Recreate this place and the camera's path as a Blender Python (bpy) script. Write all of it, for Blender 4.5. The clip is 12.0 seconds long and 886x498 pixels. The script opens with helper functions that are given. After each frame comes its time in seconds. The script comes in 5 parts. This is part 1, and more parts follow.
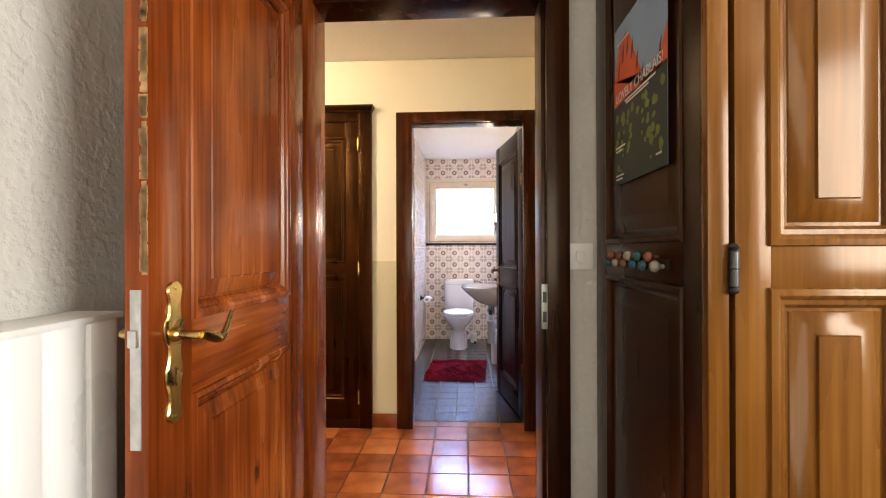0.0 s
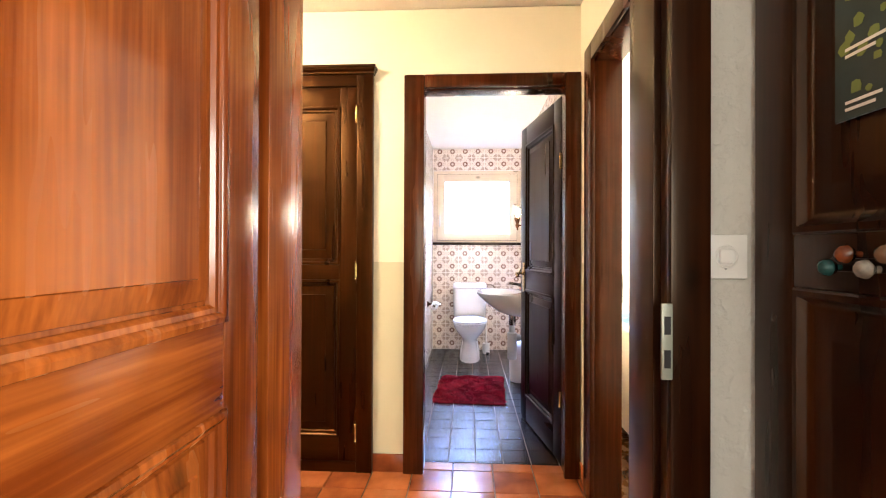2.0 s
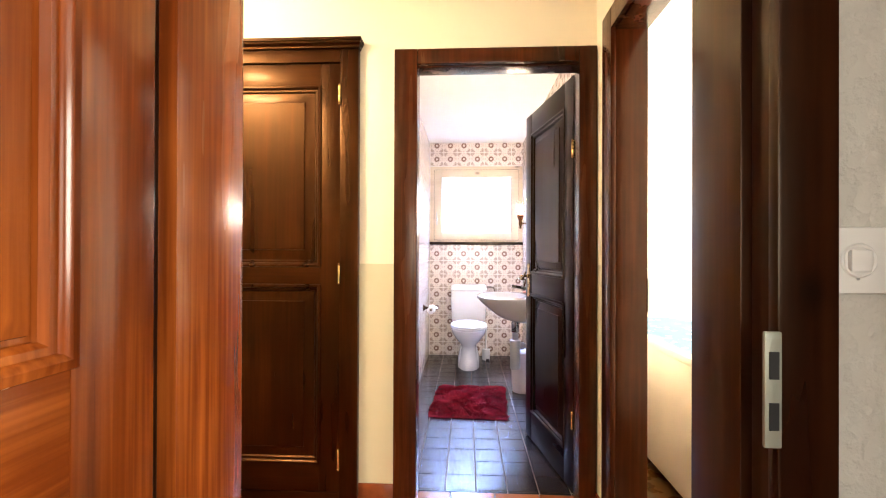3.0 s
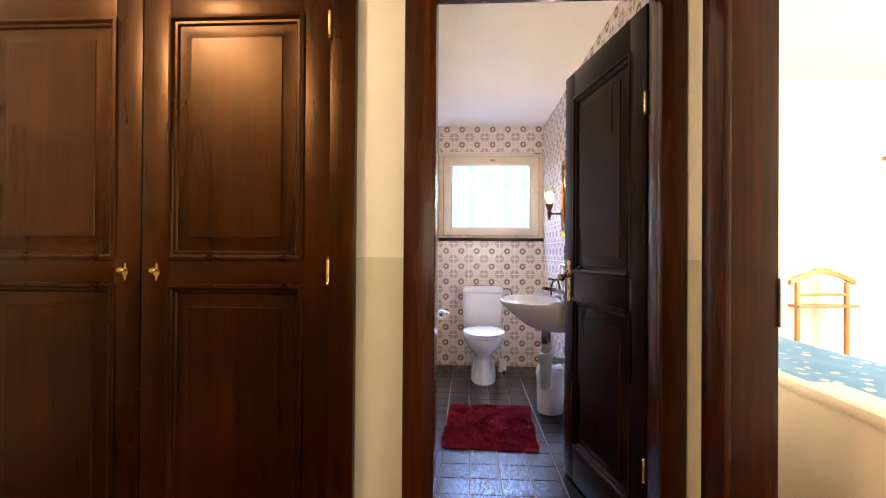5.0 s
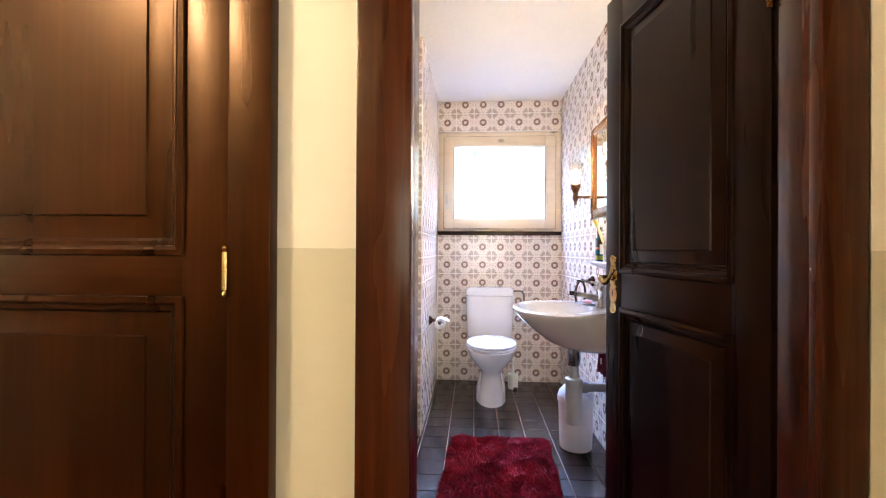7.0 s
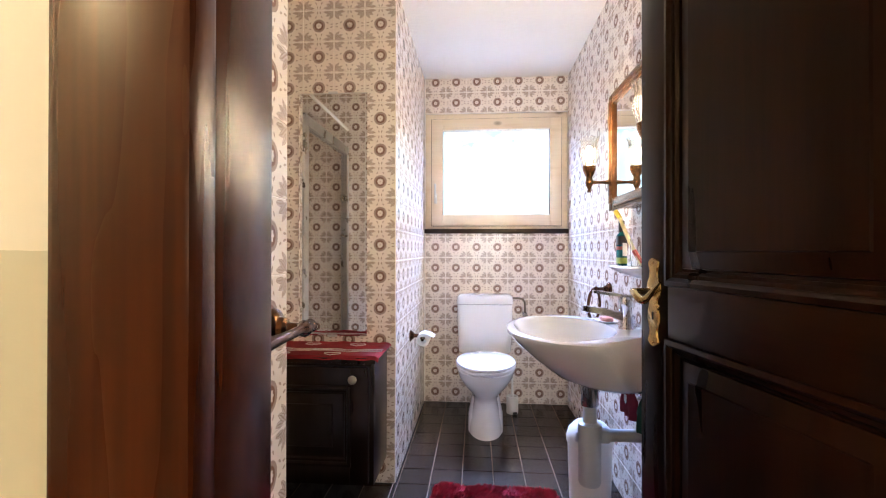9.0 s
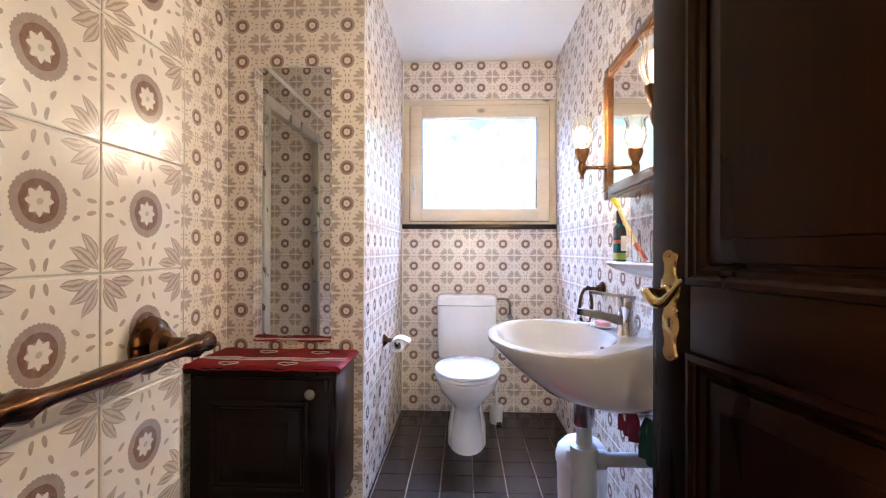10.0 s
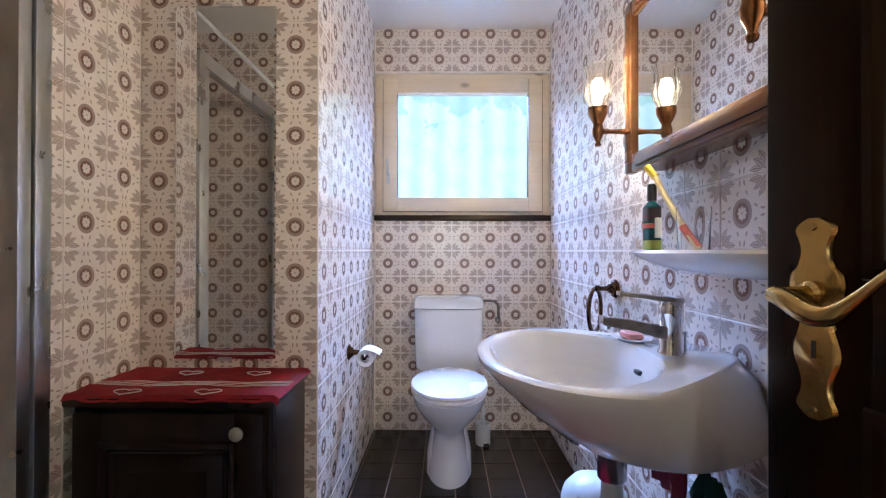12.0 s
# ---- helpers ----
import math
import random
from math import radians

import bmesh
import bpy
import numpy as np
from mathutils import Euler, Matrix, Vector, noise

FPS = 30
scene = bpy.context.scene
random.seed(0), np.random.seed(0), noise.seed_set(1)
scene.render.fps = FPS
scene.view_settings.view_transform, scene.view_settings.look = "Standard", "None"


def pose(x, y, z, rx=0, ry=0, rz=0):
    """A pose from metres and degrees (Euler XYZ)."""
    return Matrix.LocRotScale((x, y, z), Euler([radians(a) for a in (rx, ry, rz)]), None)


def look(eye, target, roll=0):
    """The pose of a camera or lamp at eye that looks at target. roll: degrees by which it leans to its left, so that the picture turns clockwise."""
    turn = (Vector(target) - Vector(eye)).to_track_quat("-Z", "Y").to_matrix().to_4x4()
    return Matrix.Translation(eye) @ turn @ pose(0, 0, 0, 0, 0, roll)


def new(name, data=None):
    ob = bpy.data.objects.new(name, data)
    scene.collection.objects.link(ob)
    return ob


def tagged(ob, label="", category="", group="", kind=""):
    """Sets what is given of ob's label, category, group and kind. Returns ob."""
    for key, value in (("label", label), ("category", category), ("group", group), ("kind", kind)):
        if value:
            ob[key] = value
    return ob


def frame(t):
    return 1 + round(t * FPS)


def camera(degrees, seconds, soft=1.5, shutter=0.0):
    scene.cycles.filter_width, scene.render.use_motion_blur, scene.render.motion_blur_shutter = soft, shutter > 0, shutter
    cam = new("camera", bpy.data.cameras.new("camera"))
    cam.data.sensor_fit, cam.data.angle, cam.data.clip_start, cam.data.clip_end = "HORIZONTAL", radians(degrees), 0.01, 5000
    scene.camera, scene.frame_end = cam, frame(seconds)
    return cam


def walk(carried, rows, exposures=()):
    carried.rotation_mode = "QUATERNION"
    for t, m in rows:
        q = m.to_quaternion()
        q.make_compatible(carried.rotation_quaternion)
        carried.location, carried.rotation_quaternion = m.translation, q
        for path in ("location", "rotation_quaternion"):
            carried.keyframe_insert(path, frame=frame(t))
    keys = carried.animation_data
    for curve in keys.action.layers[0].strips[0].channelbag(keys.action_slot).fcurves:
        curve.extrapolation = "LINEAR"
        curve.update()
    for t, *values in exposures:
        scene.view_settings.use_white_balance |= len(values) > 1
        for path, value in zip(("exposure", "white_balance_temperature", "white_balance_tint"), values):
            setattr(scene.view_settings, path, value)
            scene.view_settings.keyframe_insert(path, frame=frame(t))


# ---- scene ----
cam = camera(88.6, 12.0, 1.15)
EXPOSURES = [(0, 0.28, 6450, 9), (1.0, 0.65, 6250, 7), (2.5, 1.05, 6400, 9), (3.2, 1.05, 6450, 10), (5.0, 0.08, 6450, 10), (6.0, 0.16, 6400, 9), (7.0, 0.52, 6300, 7), (9.5, 0.42, 6200, 5), (11.0, 0.1, 6000, 4), (12.0, -0.14, 5600, 4)]
PATH = [
    (0, (0.013, 0.074, 1.181), (-0.095, 2.071, 1.183), -0.2),
    (0.5, (-0.033, 0.256, 1.183), (-0.146, 2.253, 1.178), -0.2),
    (1, (-0.082, 0.406, 1.175), (-0.189, 2.403, 1.169), -0.3),
    (1.5, (-0.114, 0.52, 1.161), (-0.211, 2.518, 1.167), -0.0),
    (2, (-0.119, 0.685, 1.166), (-0.23, 2.682, 1.173), 0.2),
    (2.5, (-0.128, 0.838, 1.18), (-0.235, 2.835, 1.183), -0.1),
    (3, (-0.124, 0.988, 1.167), (-0.228, 2.986, 1.174), 0.2),
    (5, (-0.242, 1.549, 1.125), (-0.352, 3.546, 1.137), 0.4),
    (5.5, (-0.251, 1.708, 1.118), (-0.384, 3.703, 1.13), 0.3),
    (6, (-0.234, 1.852, 1.114), (-0.375, 3.847, 1.126), 0.6),
    (6.5, (-0.223, 2.023, 1.108), (-0.363, 4.018, 1.117), 0.2),
    (7, (-0.234, 2.199, 1.102), (-0.368, 4.195, 1.108), 0.3),
    (9, (-0.155, 2.743, 1.105), (-0.304, 4.737, 1.113), 0.1),
    (9.5, (-0.139, 2.862, 1.095), (-0.263, 4.858, 1.105), 0.1),
    (10, (-0.124, 2.986, 1.085), (-0.213, 4.984, 1.093), 0.2),
    (10.5, (-0.111, 3.075, 1.082), (-0.159, 5.074, 1.092), 0.1),
    (11, (-0.111, 3.153, 1.094), (-0.132, 5.153, 1.102), 0.1),
    (11.5, (-0.12, 3.259, 1.068), (-0.13, 5.259, 1.077), 0.2),
    (12, (-0.119, 3.383, 1.053), (-0.13, 5.383, 1.063), 0.1),
]
walk(cam, [(t, look(eye, target, roll)) for t, eye, target, roll in PATH], EXPOSURES)

# ---- world and large lights ----
world = bpy.data.worlds.new("sky")
scene.world = world
world.use_nodes = True
wn, wl = world.node_tree.nodes, world.node_tree.links
sky = wn.new("ShaderNodeTexSky")
sky.sky_type, sky.sun_disc = "NISHITA", False
sky.sun_elevation, sky.sun_rotation = radians(50), radians(140)
wn["Background"].inputs["Strength"].default_value = 0.12
wl.new(sky.outputs[0], wn["Background"].inputs[0])
HALL_GLOW = 125.0
SKY_POWER = 6500.0


def lamp(name, kind, m, energy, colour, size=(1, 1)):
    data = bpy.data.lights.new(name, kind)
    data.energy, data.color = energy, colour
    if kind == "AREA":
        data.shape, data.size, data.size_y = "RECTANGLE", *size
    elif kind == "POINT":
        data.shadow_soft_size = size[0]
    elif kind == "SUN":
        data.angle = size[0]
    ob = new(name, data)
    ob.matrix_world = m
    return ob


lamp("sun", "SUN", look((6, 1.3, 5.0), (2.2, 2.6, 0.6)), 3.0, (1, 0.95, 0.87), (radians(0.5), 0))
lamp("bath_window_daylight", "AREA", look((-0.02, 6.50, 2.42), (-0.02, 4.9, 1.0)), 280, (0.36, 0.52, 1.0), (0.95, 0.5))
lamp("garden_sky_daylight", "AREA", look((0, 14.0, 7.2), (0, 6.1, 1.7)), SKY_POWER, (0.34, 0.50, 1.0), (9.0, 5.2))
lamp("bedroom_window_daylight", "AREA", look((3.95, 2.7, 1.5), (0, 2.4, 1.0)), 225, (1.0, 0.95, 0.87), (1.8, 1.5))
lamp("room_window_daylight", "AREA", look((0.35, -2.45, 1.5), (0.3, 2, 1.1)), 40, (1.0, 0.91, 0.78), (1.8, 1.5))
lamp("side_window_daylight", "AREA", look((2.28, -0.75, 1.6), (-0.6, 1.1, 1.1)), 100, (1.0, 0.96, 0.90), (1.0, 1.2))


# ---- materials ----
def shader(name):
    m = bpy.data.materials.new(name)
    m.use_nodes = True
    return m, m.node_tree.nodes, m.node_tree.links, m.node_tree.nodes["Principled BSDF"]


def math_node(n, l, op, a, b=0.0, c=0.0):
    k = n.new("ShaderNodeMath")
    k.operation = op
    for i, v in enumerate((a, b, c)):
        if isinstance(v, (int, float)):
            k.inputs[i].default_value = v
        else:
            l.new(v, k.inputs[i])
    return k.outputs[0]


def mix_colour(n, l, fac, a, b):
    k = n.new("ShaderNodeMix")
    k.data_type = "RGBA"
    for s, v in ((k.inputs[0], fac), (k.inputs[6], a), (k.inputs[7], b)):
        if isinstance(v, tuple):
            s.default_value = (*v, 1)
        elif isinstance(v, (int, float)):
            s.default_value = v
        else:
            l.new(v, s)
    return k.outputs[2]


def ramp(n, l, fac, stops):
    k = n.new("ShaderNodeValToRGB")
    e = k.color_ramp.elements
    while len(e) < len(stops):
        e.new(0.5)
    for q, (p, c) in zip(e, stops):
        q.position, q.color = p, (*c, 1)
    l.new(fac, k.inputs[0])
    return k.outputs[0]


def noise_tex(n, l, scale, detail=4, stretch=None, coords="Object"):
    tc = n.new("ShaderNodeTexCoord")
    v = tc.outputs[coords]
    if stretch:
        mp = n.new("ShaderNodeMapping")
        mp.inputs["Scale"].default_value = stretch
        l.new(v, mp.inputs[0])
        v = mp.outputs[0]
    k = n.new("ShaderNodeTexNoise")
    k.inputs["Scale"].default_value, k.inputs["Detail"].default_value = scale, detail
    l.new(v, k.inputs["Vector"])
    return k.outputs["Fac"]


def bump(n, l, b, height, strength, distance=0.01):
    k = n.new("ShaderNodeBump")
    k.inputs["Strength"].default_value, k.inputs["Distance"].default_value = strength, distance
    l.new(height, k.inputs["Height"])
    l.new(k.outputs[0], b.inputs["Normal"])


def plain(name, colour, rough=0.5, metal=0.0, vary=0.12, scale=9.0, relief=0.05, grain=60.0, coat=0.0):
    m, n, l, b = shader(name)
    f = noise_tex(n, l, scale)
    lo, hi = tuple(c * (1 - vary) for c in colour), tuple(min(1, c * (1 + vary)) for c in colour)
    l.new(ramp(n, l, f, [(0.3, lo), (0.7, hi)]), b.inputs["Base Color"])
    b.inputs["Metallic"].default_value = metal
    l.new(math_node(n, l, "MULTIPLY_ADD", f, 0.2, rough - 0.1), b.inputs["Roughness"])
    b.inputs["Coat Weight"].default_value = coat
    if relief:
        bump(n, l, b, noise_tex(n, l, grain, 3), relief, 0.004)
    return m


def wood(name, dark, mid, light, rough=0.28, axis=2, coat=0.16, spec=0.22, tint=(1.0, 0.72, 0.48)):
    """Stained pine: long grain along an axis, a few knots, varnish."""
    m, n, l, b = shader(name)
    stretch = [1.0, 1.0, 1.0]
    stretch[axis] = 0.03
    fine = noise_tex(n, l, 90, 5, tuple(stretch))
    stretch[axis] = 0.10
    broad = noise_tex(n, l, 11, 3, tuple(stretch))
    cloud = noise_tex(n, l, 2.3, 3)
    tc = n.new("ShaderNodeTexCoord")
    mp = n.new("ShaderNodeMapping")
    stretch[axis] = 0.55
    mp.inputs["Scale"].default_value = tuple(stretch)
    info = n.new("ShaderNodeObjectInfo")
    off = n.new("ShaderNodeVectorMath")
    l.new(tc.outputs["Object"], mp.inputs[0])
    l.new(mp.outputs[0], off.inputs[0])
    l.new(info.outputs["Random"], off.inputs[1])
    vor = n.new("ShaderNodeTexVoronoi")
    vor.inputs["Scale"].default_value = 4.5
    l.new(off.outputs[0], vor.inputs["Vector"])
    knot = ramp(n, l, vor.outputs["Distance"], [(0.03, (0.15, 0.15, 0.15)), (0.10, (1, 1, 1))])
    s = math_node(n, l, "ADD", math_node(n, l, "MULTIPLY", fine, 0.40), math_node(n, l, "MULTIPLY", broad, 0.60))
    s = math_node(n, l, "MULTIPLY_ADD", cloud, 0.35, math_node(n, l, "MULTIPLY", s, 0.75))
    col = ramp(n, l, s, [(0.34, dark), (0.53, mid), (0.74, light)])
    mul = n.new("ShaderNodeMix")
    mul.data_type, mul.blend_type = "RGBA", "MULTIPLY"
    mul.inputs[0].default_value = 0.8
    l.new(col, mul.inputs[6])
    l.new(knot, mul.inputs[7])
    l.new(mul.outputs[2], b.inputs["Base Color"])
    l.new(math_node(n, l, "MULTIPLY_ADD", broad, 0.2, rough - 0.1), b.inputs["Roughness"])
    b.inputs["Specular IOR Level"].default_value = spec
    b.inputs["Specular Tint"].default_value = (*tint, 1)
    b.inputs["Coat Weight"].default_value, b.inputs["Coat Roughness"].default_value = coat, 0.14
    b.inputs["Coat Tint"].default_value = (1.0, 0.88, 0.74, 1)
    bump(n, l, b, fine, 0.05, 0.002)
    return m


def wall_paint(name, top, low=None, line=1.105, grain=55.0, relief=0.12, dist=0.004):
    m, n, l, b = shader(name)
    cloud = noise_tex(n, l, 1.7, 4)
    t = ramp(n, l, cloud, [(0.3, tuple(c * 0.94 for c in top)), (0.7, top)])
    if low:
        tc = n.new("ShaderNodeTexCoord")
        sp = n.new("ShaderNodeSeparateXYZ")
        l.new(tc.outputs["Object"], sp.inputs[0])
        wob = math_node(n, l, "MULTIPLY_ADD", noise_tex(n, l, 40, 2), 0.004, line - 0.002)
        d = ramp(n, l, cloud, [(0.3, tuple(c * 0.94 for c in low)), (0.7, low)])
        t = mix_colour(n, l, math_node(n, l, "GREATER_THAN", sp.outputs[2], wob), d, t)
    l.new(t, b.inputs["Base Color"])
    b.inputs["Roughness"].default_value = 0.62
    bump(n, l, b, noise_tex(n, l, grain, 4), relief, dist)
    return m


def rough_plaster(name, colour):
    """Thrown plaster with flat knocked-down lumps."""
    m, n, l, b = shader(name)
    f = noise_tex(n, l, 26, 4)
    g = noise_tex(n, l, 85, 3)
    h = math_node(n, l, "ADD", ramp(n, l, f, [(0.42, (0, 0, 0)), (0.58, (1, 1, 1))]), math_node(n, l, "MULTIPLY", g, 0.5))
    l.new(ramp(n, l, noise_tex(n, l, 3), [(0.3, tuple(c * 0.92 for c in colour)), (0.7, colour)]), b.inputs["Base Color"])
    b.inputs["Roughness"].default_value = 0.75
    bump(n, l, b, h, 0.4, 0.006)
    return m


def floor_tile(name, dark, mid, light, rough, relief=0.05, vary=0.22):
    m, n, l, b = shader(name)
    info = n.new("ShaderNodeObjectInfo")
    f = noise_tex(n, l, 7, 5)
    s = math_node(n, l, "MULTIPLY_ADD", info.outputs["Random"], 0.3, math_node(n, l, "MULTIPLY", f, 0.75))
    l.new(ramp(n, l, s, [(0.25, dark), (0.5, mid), (0.8, light)]), b.inputs["Base Color"])
    l.new(math_node(n, l, "MULTIPLY_ADD", noise_tex(n, l, 14), vary, rough - vary / 2), b.inputs["Roughness"])
    b.inputs["Specular IOR Level"].default_value = 0.45
    bump(n, l, b, noise_tex(n, l, 13, 2), relief, 0.002)
    return m


def decor_tile(name):
    """White glazed tile: a rosette of rings in the middle, leaf sprigs in the corners and small dashes between."""
    m, n, l, b = shader(name)
    uv = n.new("ShaderNodeUVMap")
    uv.uv_map = "face"
    wobble = n.new("ShaderNodeTexNoise")
    wobble.inputs["Scale"].default_value = 9
    l.new(uv.outputs[0], wobble.inputs["Vector"])
    sub = n.new("ShaderNodeVectorMath")
    sub.operation = "MULTIPLY_ADD"
    l.new(wobble.outputs["Color"], sub.inputs[0])
    sub.inputs[1].default_value = (0.03, 0.03, 0)
    l.new(uv.outputs[0], sub.inputs[2])
    sp = n.new("ShaderNodeSeparateXYZ")
    l.new(sub.outputs[0], sp.inputs[0])
    M = lambda op, a, b_=0.0, c=0.0: math_node(n, l, op, a, b_, c)
    u, v = M("SUBTRACT", sp.outputs[0], 0.015), M("SUBTRACT", sp.outputs[1], 0.015)
    r = M("SQRT", M("ADD", M("MULTIPLY", u, u), M("MULTIPLY", v, v)))
    ang = M("ARCTAN2", v, u)
    band = lambda x, c, w: M("LESS_THAN", M("ABSOLUTE", M("SUBTRACT", x, c)), w)
    inside = lambda x, c: M("LESS_THAN", x, c)
    # rosette
    edge = M("MULTIPLY_ADD", M("COSINE", M("MULTIPLY", ang, 36.0)), 0.004, 0.205)
    ring = band(r, 0.117, 0.028)
    flower = inside(r, M("MULTIPLY_ADD", M("COSINE", M("MULTIPLY", ang, 8.0)), 0.014, 0.088))
    eye = inside(r, 0.024)
    rosette = M("MULTIPLY", inside(r, edge), M("MAXIMUM", ring, 0.74))
    rosette = M("MULTIPLY", rosette, M("SUBTRACT", 1.0, M("MULTIPLY", flower, M("SUBTRACT", 0.85, M("MULTIPLY", eye, 0.5)))))
    # corner sprigs: pointed leaves with veins, fanned about the diagonal
    au, av = M("ABSOLUTE", u), M("ABSOLUTE", v)
    p, q = M("SUBTRACT", 0.5, au), M("SUBTRACT", 0.5, av)
    d = M("SQRT", M("ADD", M("MULTIPLY", p, p), M("MULTIPLY", q, q)))
    off = M("SUBTRACT", M("ARCTAN2", q, p), 0.785)
    curl = M("ABSOLUTE", M("ADD", off, M("MULTIPLY_ADD", d, 0.9, -0.16)))

    def leaf_shape(angle, centre, half, wide):
        turn = M("SUBTRACT", curl, angle)
        along, across = M("MULTIPLY", d, M("COSINE", turn)), M("MULTIPLY", d, M("SINE", turn))
        t_ = M("DIVIDE", M("SUBTRACT", along, centre), half)
        room = M("MULTIPLY", M("SUBTRACT", 1.0, M("MULTIPLY", t_, t_)), wide)
        body = inside(M("ABSOLUTE", across), room)
        vein = inside(M("ABSOLUTE", across), M("MULTIPLY", room, 0.22))
        edge_ = M("GREATER_THAN", M("ABSOLUTE", across), M("MULTIPLY", room, 0.72))
        return M("MULTIPLY", body, M("MULTIPLY_ADD", M("MAXIMUM", vein, edge_), 0.38, 0.48))

    leaf = M("MAXIMUM", leaf_shape(0.0, 0.19, 0.15, 0.056), leaf_shape(0.44, 0.235, 0.125, 0.046))
    # small buds in a ring about each corner
    def bud(at, wide):
        a = M("DIVIDE", M("SUBTRACT", d, 0.462), 0.018)
        c = M("DIVIDE", M("SUBTRACT", M("ABSOLUTE", off), at), wide)
        return inside(M("ADD", M("MULTIPLY", a, a), M("MULTIPLY", c, c)), 1.0)
    buds = M("MAXIMUM", bud(0.60, 0.095), bud(0.29, 0.085))
    warm = M("MULTIPLY", rosette, 1.0)
    grey = M("MINIMUM", M("ADD", leaf, M("MULTIPLY", buds, 0.75)), 1.0)
    mott = noise_tex(n, l, 120, 3, None, "Object")
    white = ramp(n, l, noise_tex(n, l, 6), [(0.3, (0.76, 0.66, 0.57)), (0.7, (0.83, 0.74, 0.65))])
    c1 = mix_colour(n, l, M("MULTIPLY", grey, M("MULTIPLY_ADD", mott, 0.5, 0.58)), white, (0.21, 0.115, 0.068))
    c2 = mix_colour(n, l, M("MULTIPLY", warm, M("MULTIPLY_ADD", mott, 0.3, 0.8)), c1, (0.18, 0.082, 0.052))
    l.new(c2, b.inputs["Base Color"])
    b.inputs["Roughness"].default_value = 0.16
    b.inputs["Specular IOR Level"].default_value = 0.55
    bump(n, l, b, noise_tex(n, l, 9, 3), 0.06, 0.01)
    return m


def glass(name, colour=(1, 1, 1), rough=0.0, ior=1.45):
    m, n, l, b = shader(name)
    b.inputs["Base Color"].default_value = (*colour, 1)
    b.inputs["Transmission Weight"].default_value, b.inputs["Roughness"].default_value, b.inputs["IOR"].default_value = 1, rough, ior
    return m


def glow(name, colour, strength):
    m, n, l, b = shader(name)
    b.inputs["Base Color"].default_value = (*colour, 1)
    b.inputs["Emission Color"].default_value, b.inputs["Emission Strength"].default_value = (*colour, 1), strength
    return m


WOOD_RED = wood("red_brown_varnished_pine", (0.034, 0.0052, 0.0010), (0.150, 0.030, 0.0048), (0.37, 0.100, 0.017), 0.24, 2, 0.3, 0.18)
WOOD_RED_X = wood("red_brown_varnished_pine_rail", (0.034, 0.0052, 0.0010), (0.150, 0.030, 0.0048), (0.37, 0.100, 0.017), 0.24, 0, 0.3, 0.18)
WOOD_DARK = wood("dark_stained_pine", (0.0022, 0.0003, 0.0001), (0.0085, 0.0014, 0.0003), (0.032, 0.0072, 0.0011), 0.30, 2, 0.03, 0.30, (1.0, 0.44, 0.13))
WOOD_DARK_X = wood("dark_stained_pine_rail", (0.0022, 0.0003, 0.0001), (0.0085, 0.0014, 0.0003), (0.032, 0.0072, 0.0011), 0.30, 0, 0.03, 0.30, (1.0, 0.44, 0.13))
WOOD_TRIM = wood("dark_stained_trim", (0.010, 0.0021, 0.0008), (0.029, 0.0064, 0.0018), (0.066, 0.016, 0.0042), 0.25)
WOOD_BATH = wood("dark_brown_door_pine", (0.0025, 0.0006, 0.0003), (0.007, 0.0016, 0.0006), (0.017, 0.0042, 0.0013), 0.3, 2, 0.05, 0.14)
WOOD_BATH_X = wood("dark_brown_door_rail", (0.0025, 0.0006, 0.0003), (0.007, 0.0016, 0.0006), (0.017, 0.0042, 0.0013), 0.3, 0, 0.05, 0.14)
# Brown pine darkened for the shade on the right jamb and closet side.
WOOD_SHADE_SIDE = wood("shade_side_brown_pine", (0.0055, 0.0012, 0.0005), (0.0165, 0.0040, 0.0012), (0.043, 0.0120, 0.0030), 0.3, 2, 0.12)
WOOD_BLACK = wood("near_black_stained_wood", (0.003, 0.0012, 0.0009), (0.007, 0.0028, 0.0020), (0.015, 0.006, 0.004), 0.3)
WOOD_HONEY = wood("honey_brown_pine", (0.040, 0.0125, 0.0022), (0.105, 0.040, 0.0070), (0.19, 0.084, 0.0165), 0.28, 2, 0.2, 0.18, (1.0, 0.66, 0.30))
WOOD_PALE = wood("pale_lacquered_wood", (0.66, 0.54, 0.38), (0.74, 0.63, 0.47), (0.79, 0.69, 0.53), 0.4, 0)
WOOD_ORANGE = wood("orange_turned_wood", (0.30, 0.12, 0.03), (0.45, 0.22, 0.07), (0.55, 0.30, 0.11), 0.35)
HALL = wall_paint("two_tone_hall_paint", (0.80, 0.73, 0.58), (0.58, 0.53, 0.37))
CREAM = wall_paint("cream_wall_paint", (0.82, 0.77, 0.66))
CEILING = wall_paint("white_ceiling_paint", (0.82, 0.78, 0.71), None, 0, 38.0, 0.35, 0.006)
PLASTER = rough_plaster("rough_white_plaster", (0.58, 0.56, 0.51))
TERRACOTTA = floor_tile("glazed_terracotta", (0.12, 0.028, 0.010), (0.25, 0.066, 0.020), (0.40, 0.13, 0.042), 0.17)
BROWN_TILE = floor_tile("dark_brown_floor_tile", (0.009, 0.0042, 0.0026), (0.016, 0.0075, 0.0048), (0.030, 0.0155, 0.0105), 0.24, 0.006, 0.08)
GROUT_DARK = plain("brown_grout", (0.16, 0.12, 0.09), 0.85)
GROUT_TAN = plain("tan_grout", (0.20, 0.14, 0.10), 0.85)
GROUT = plain("cream_grout", (0.80, 0.74, 0.68), 0.85)
DECOR = decor_tile("decorated_wall_tile")
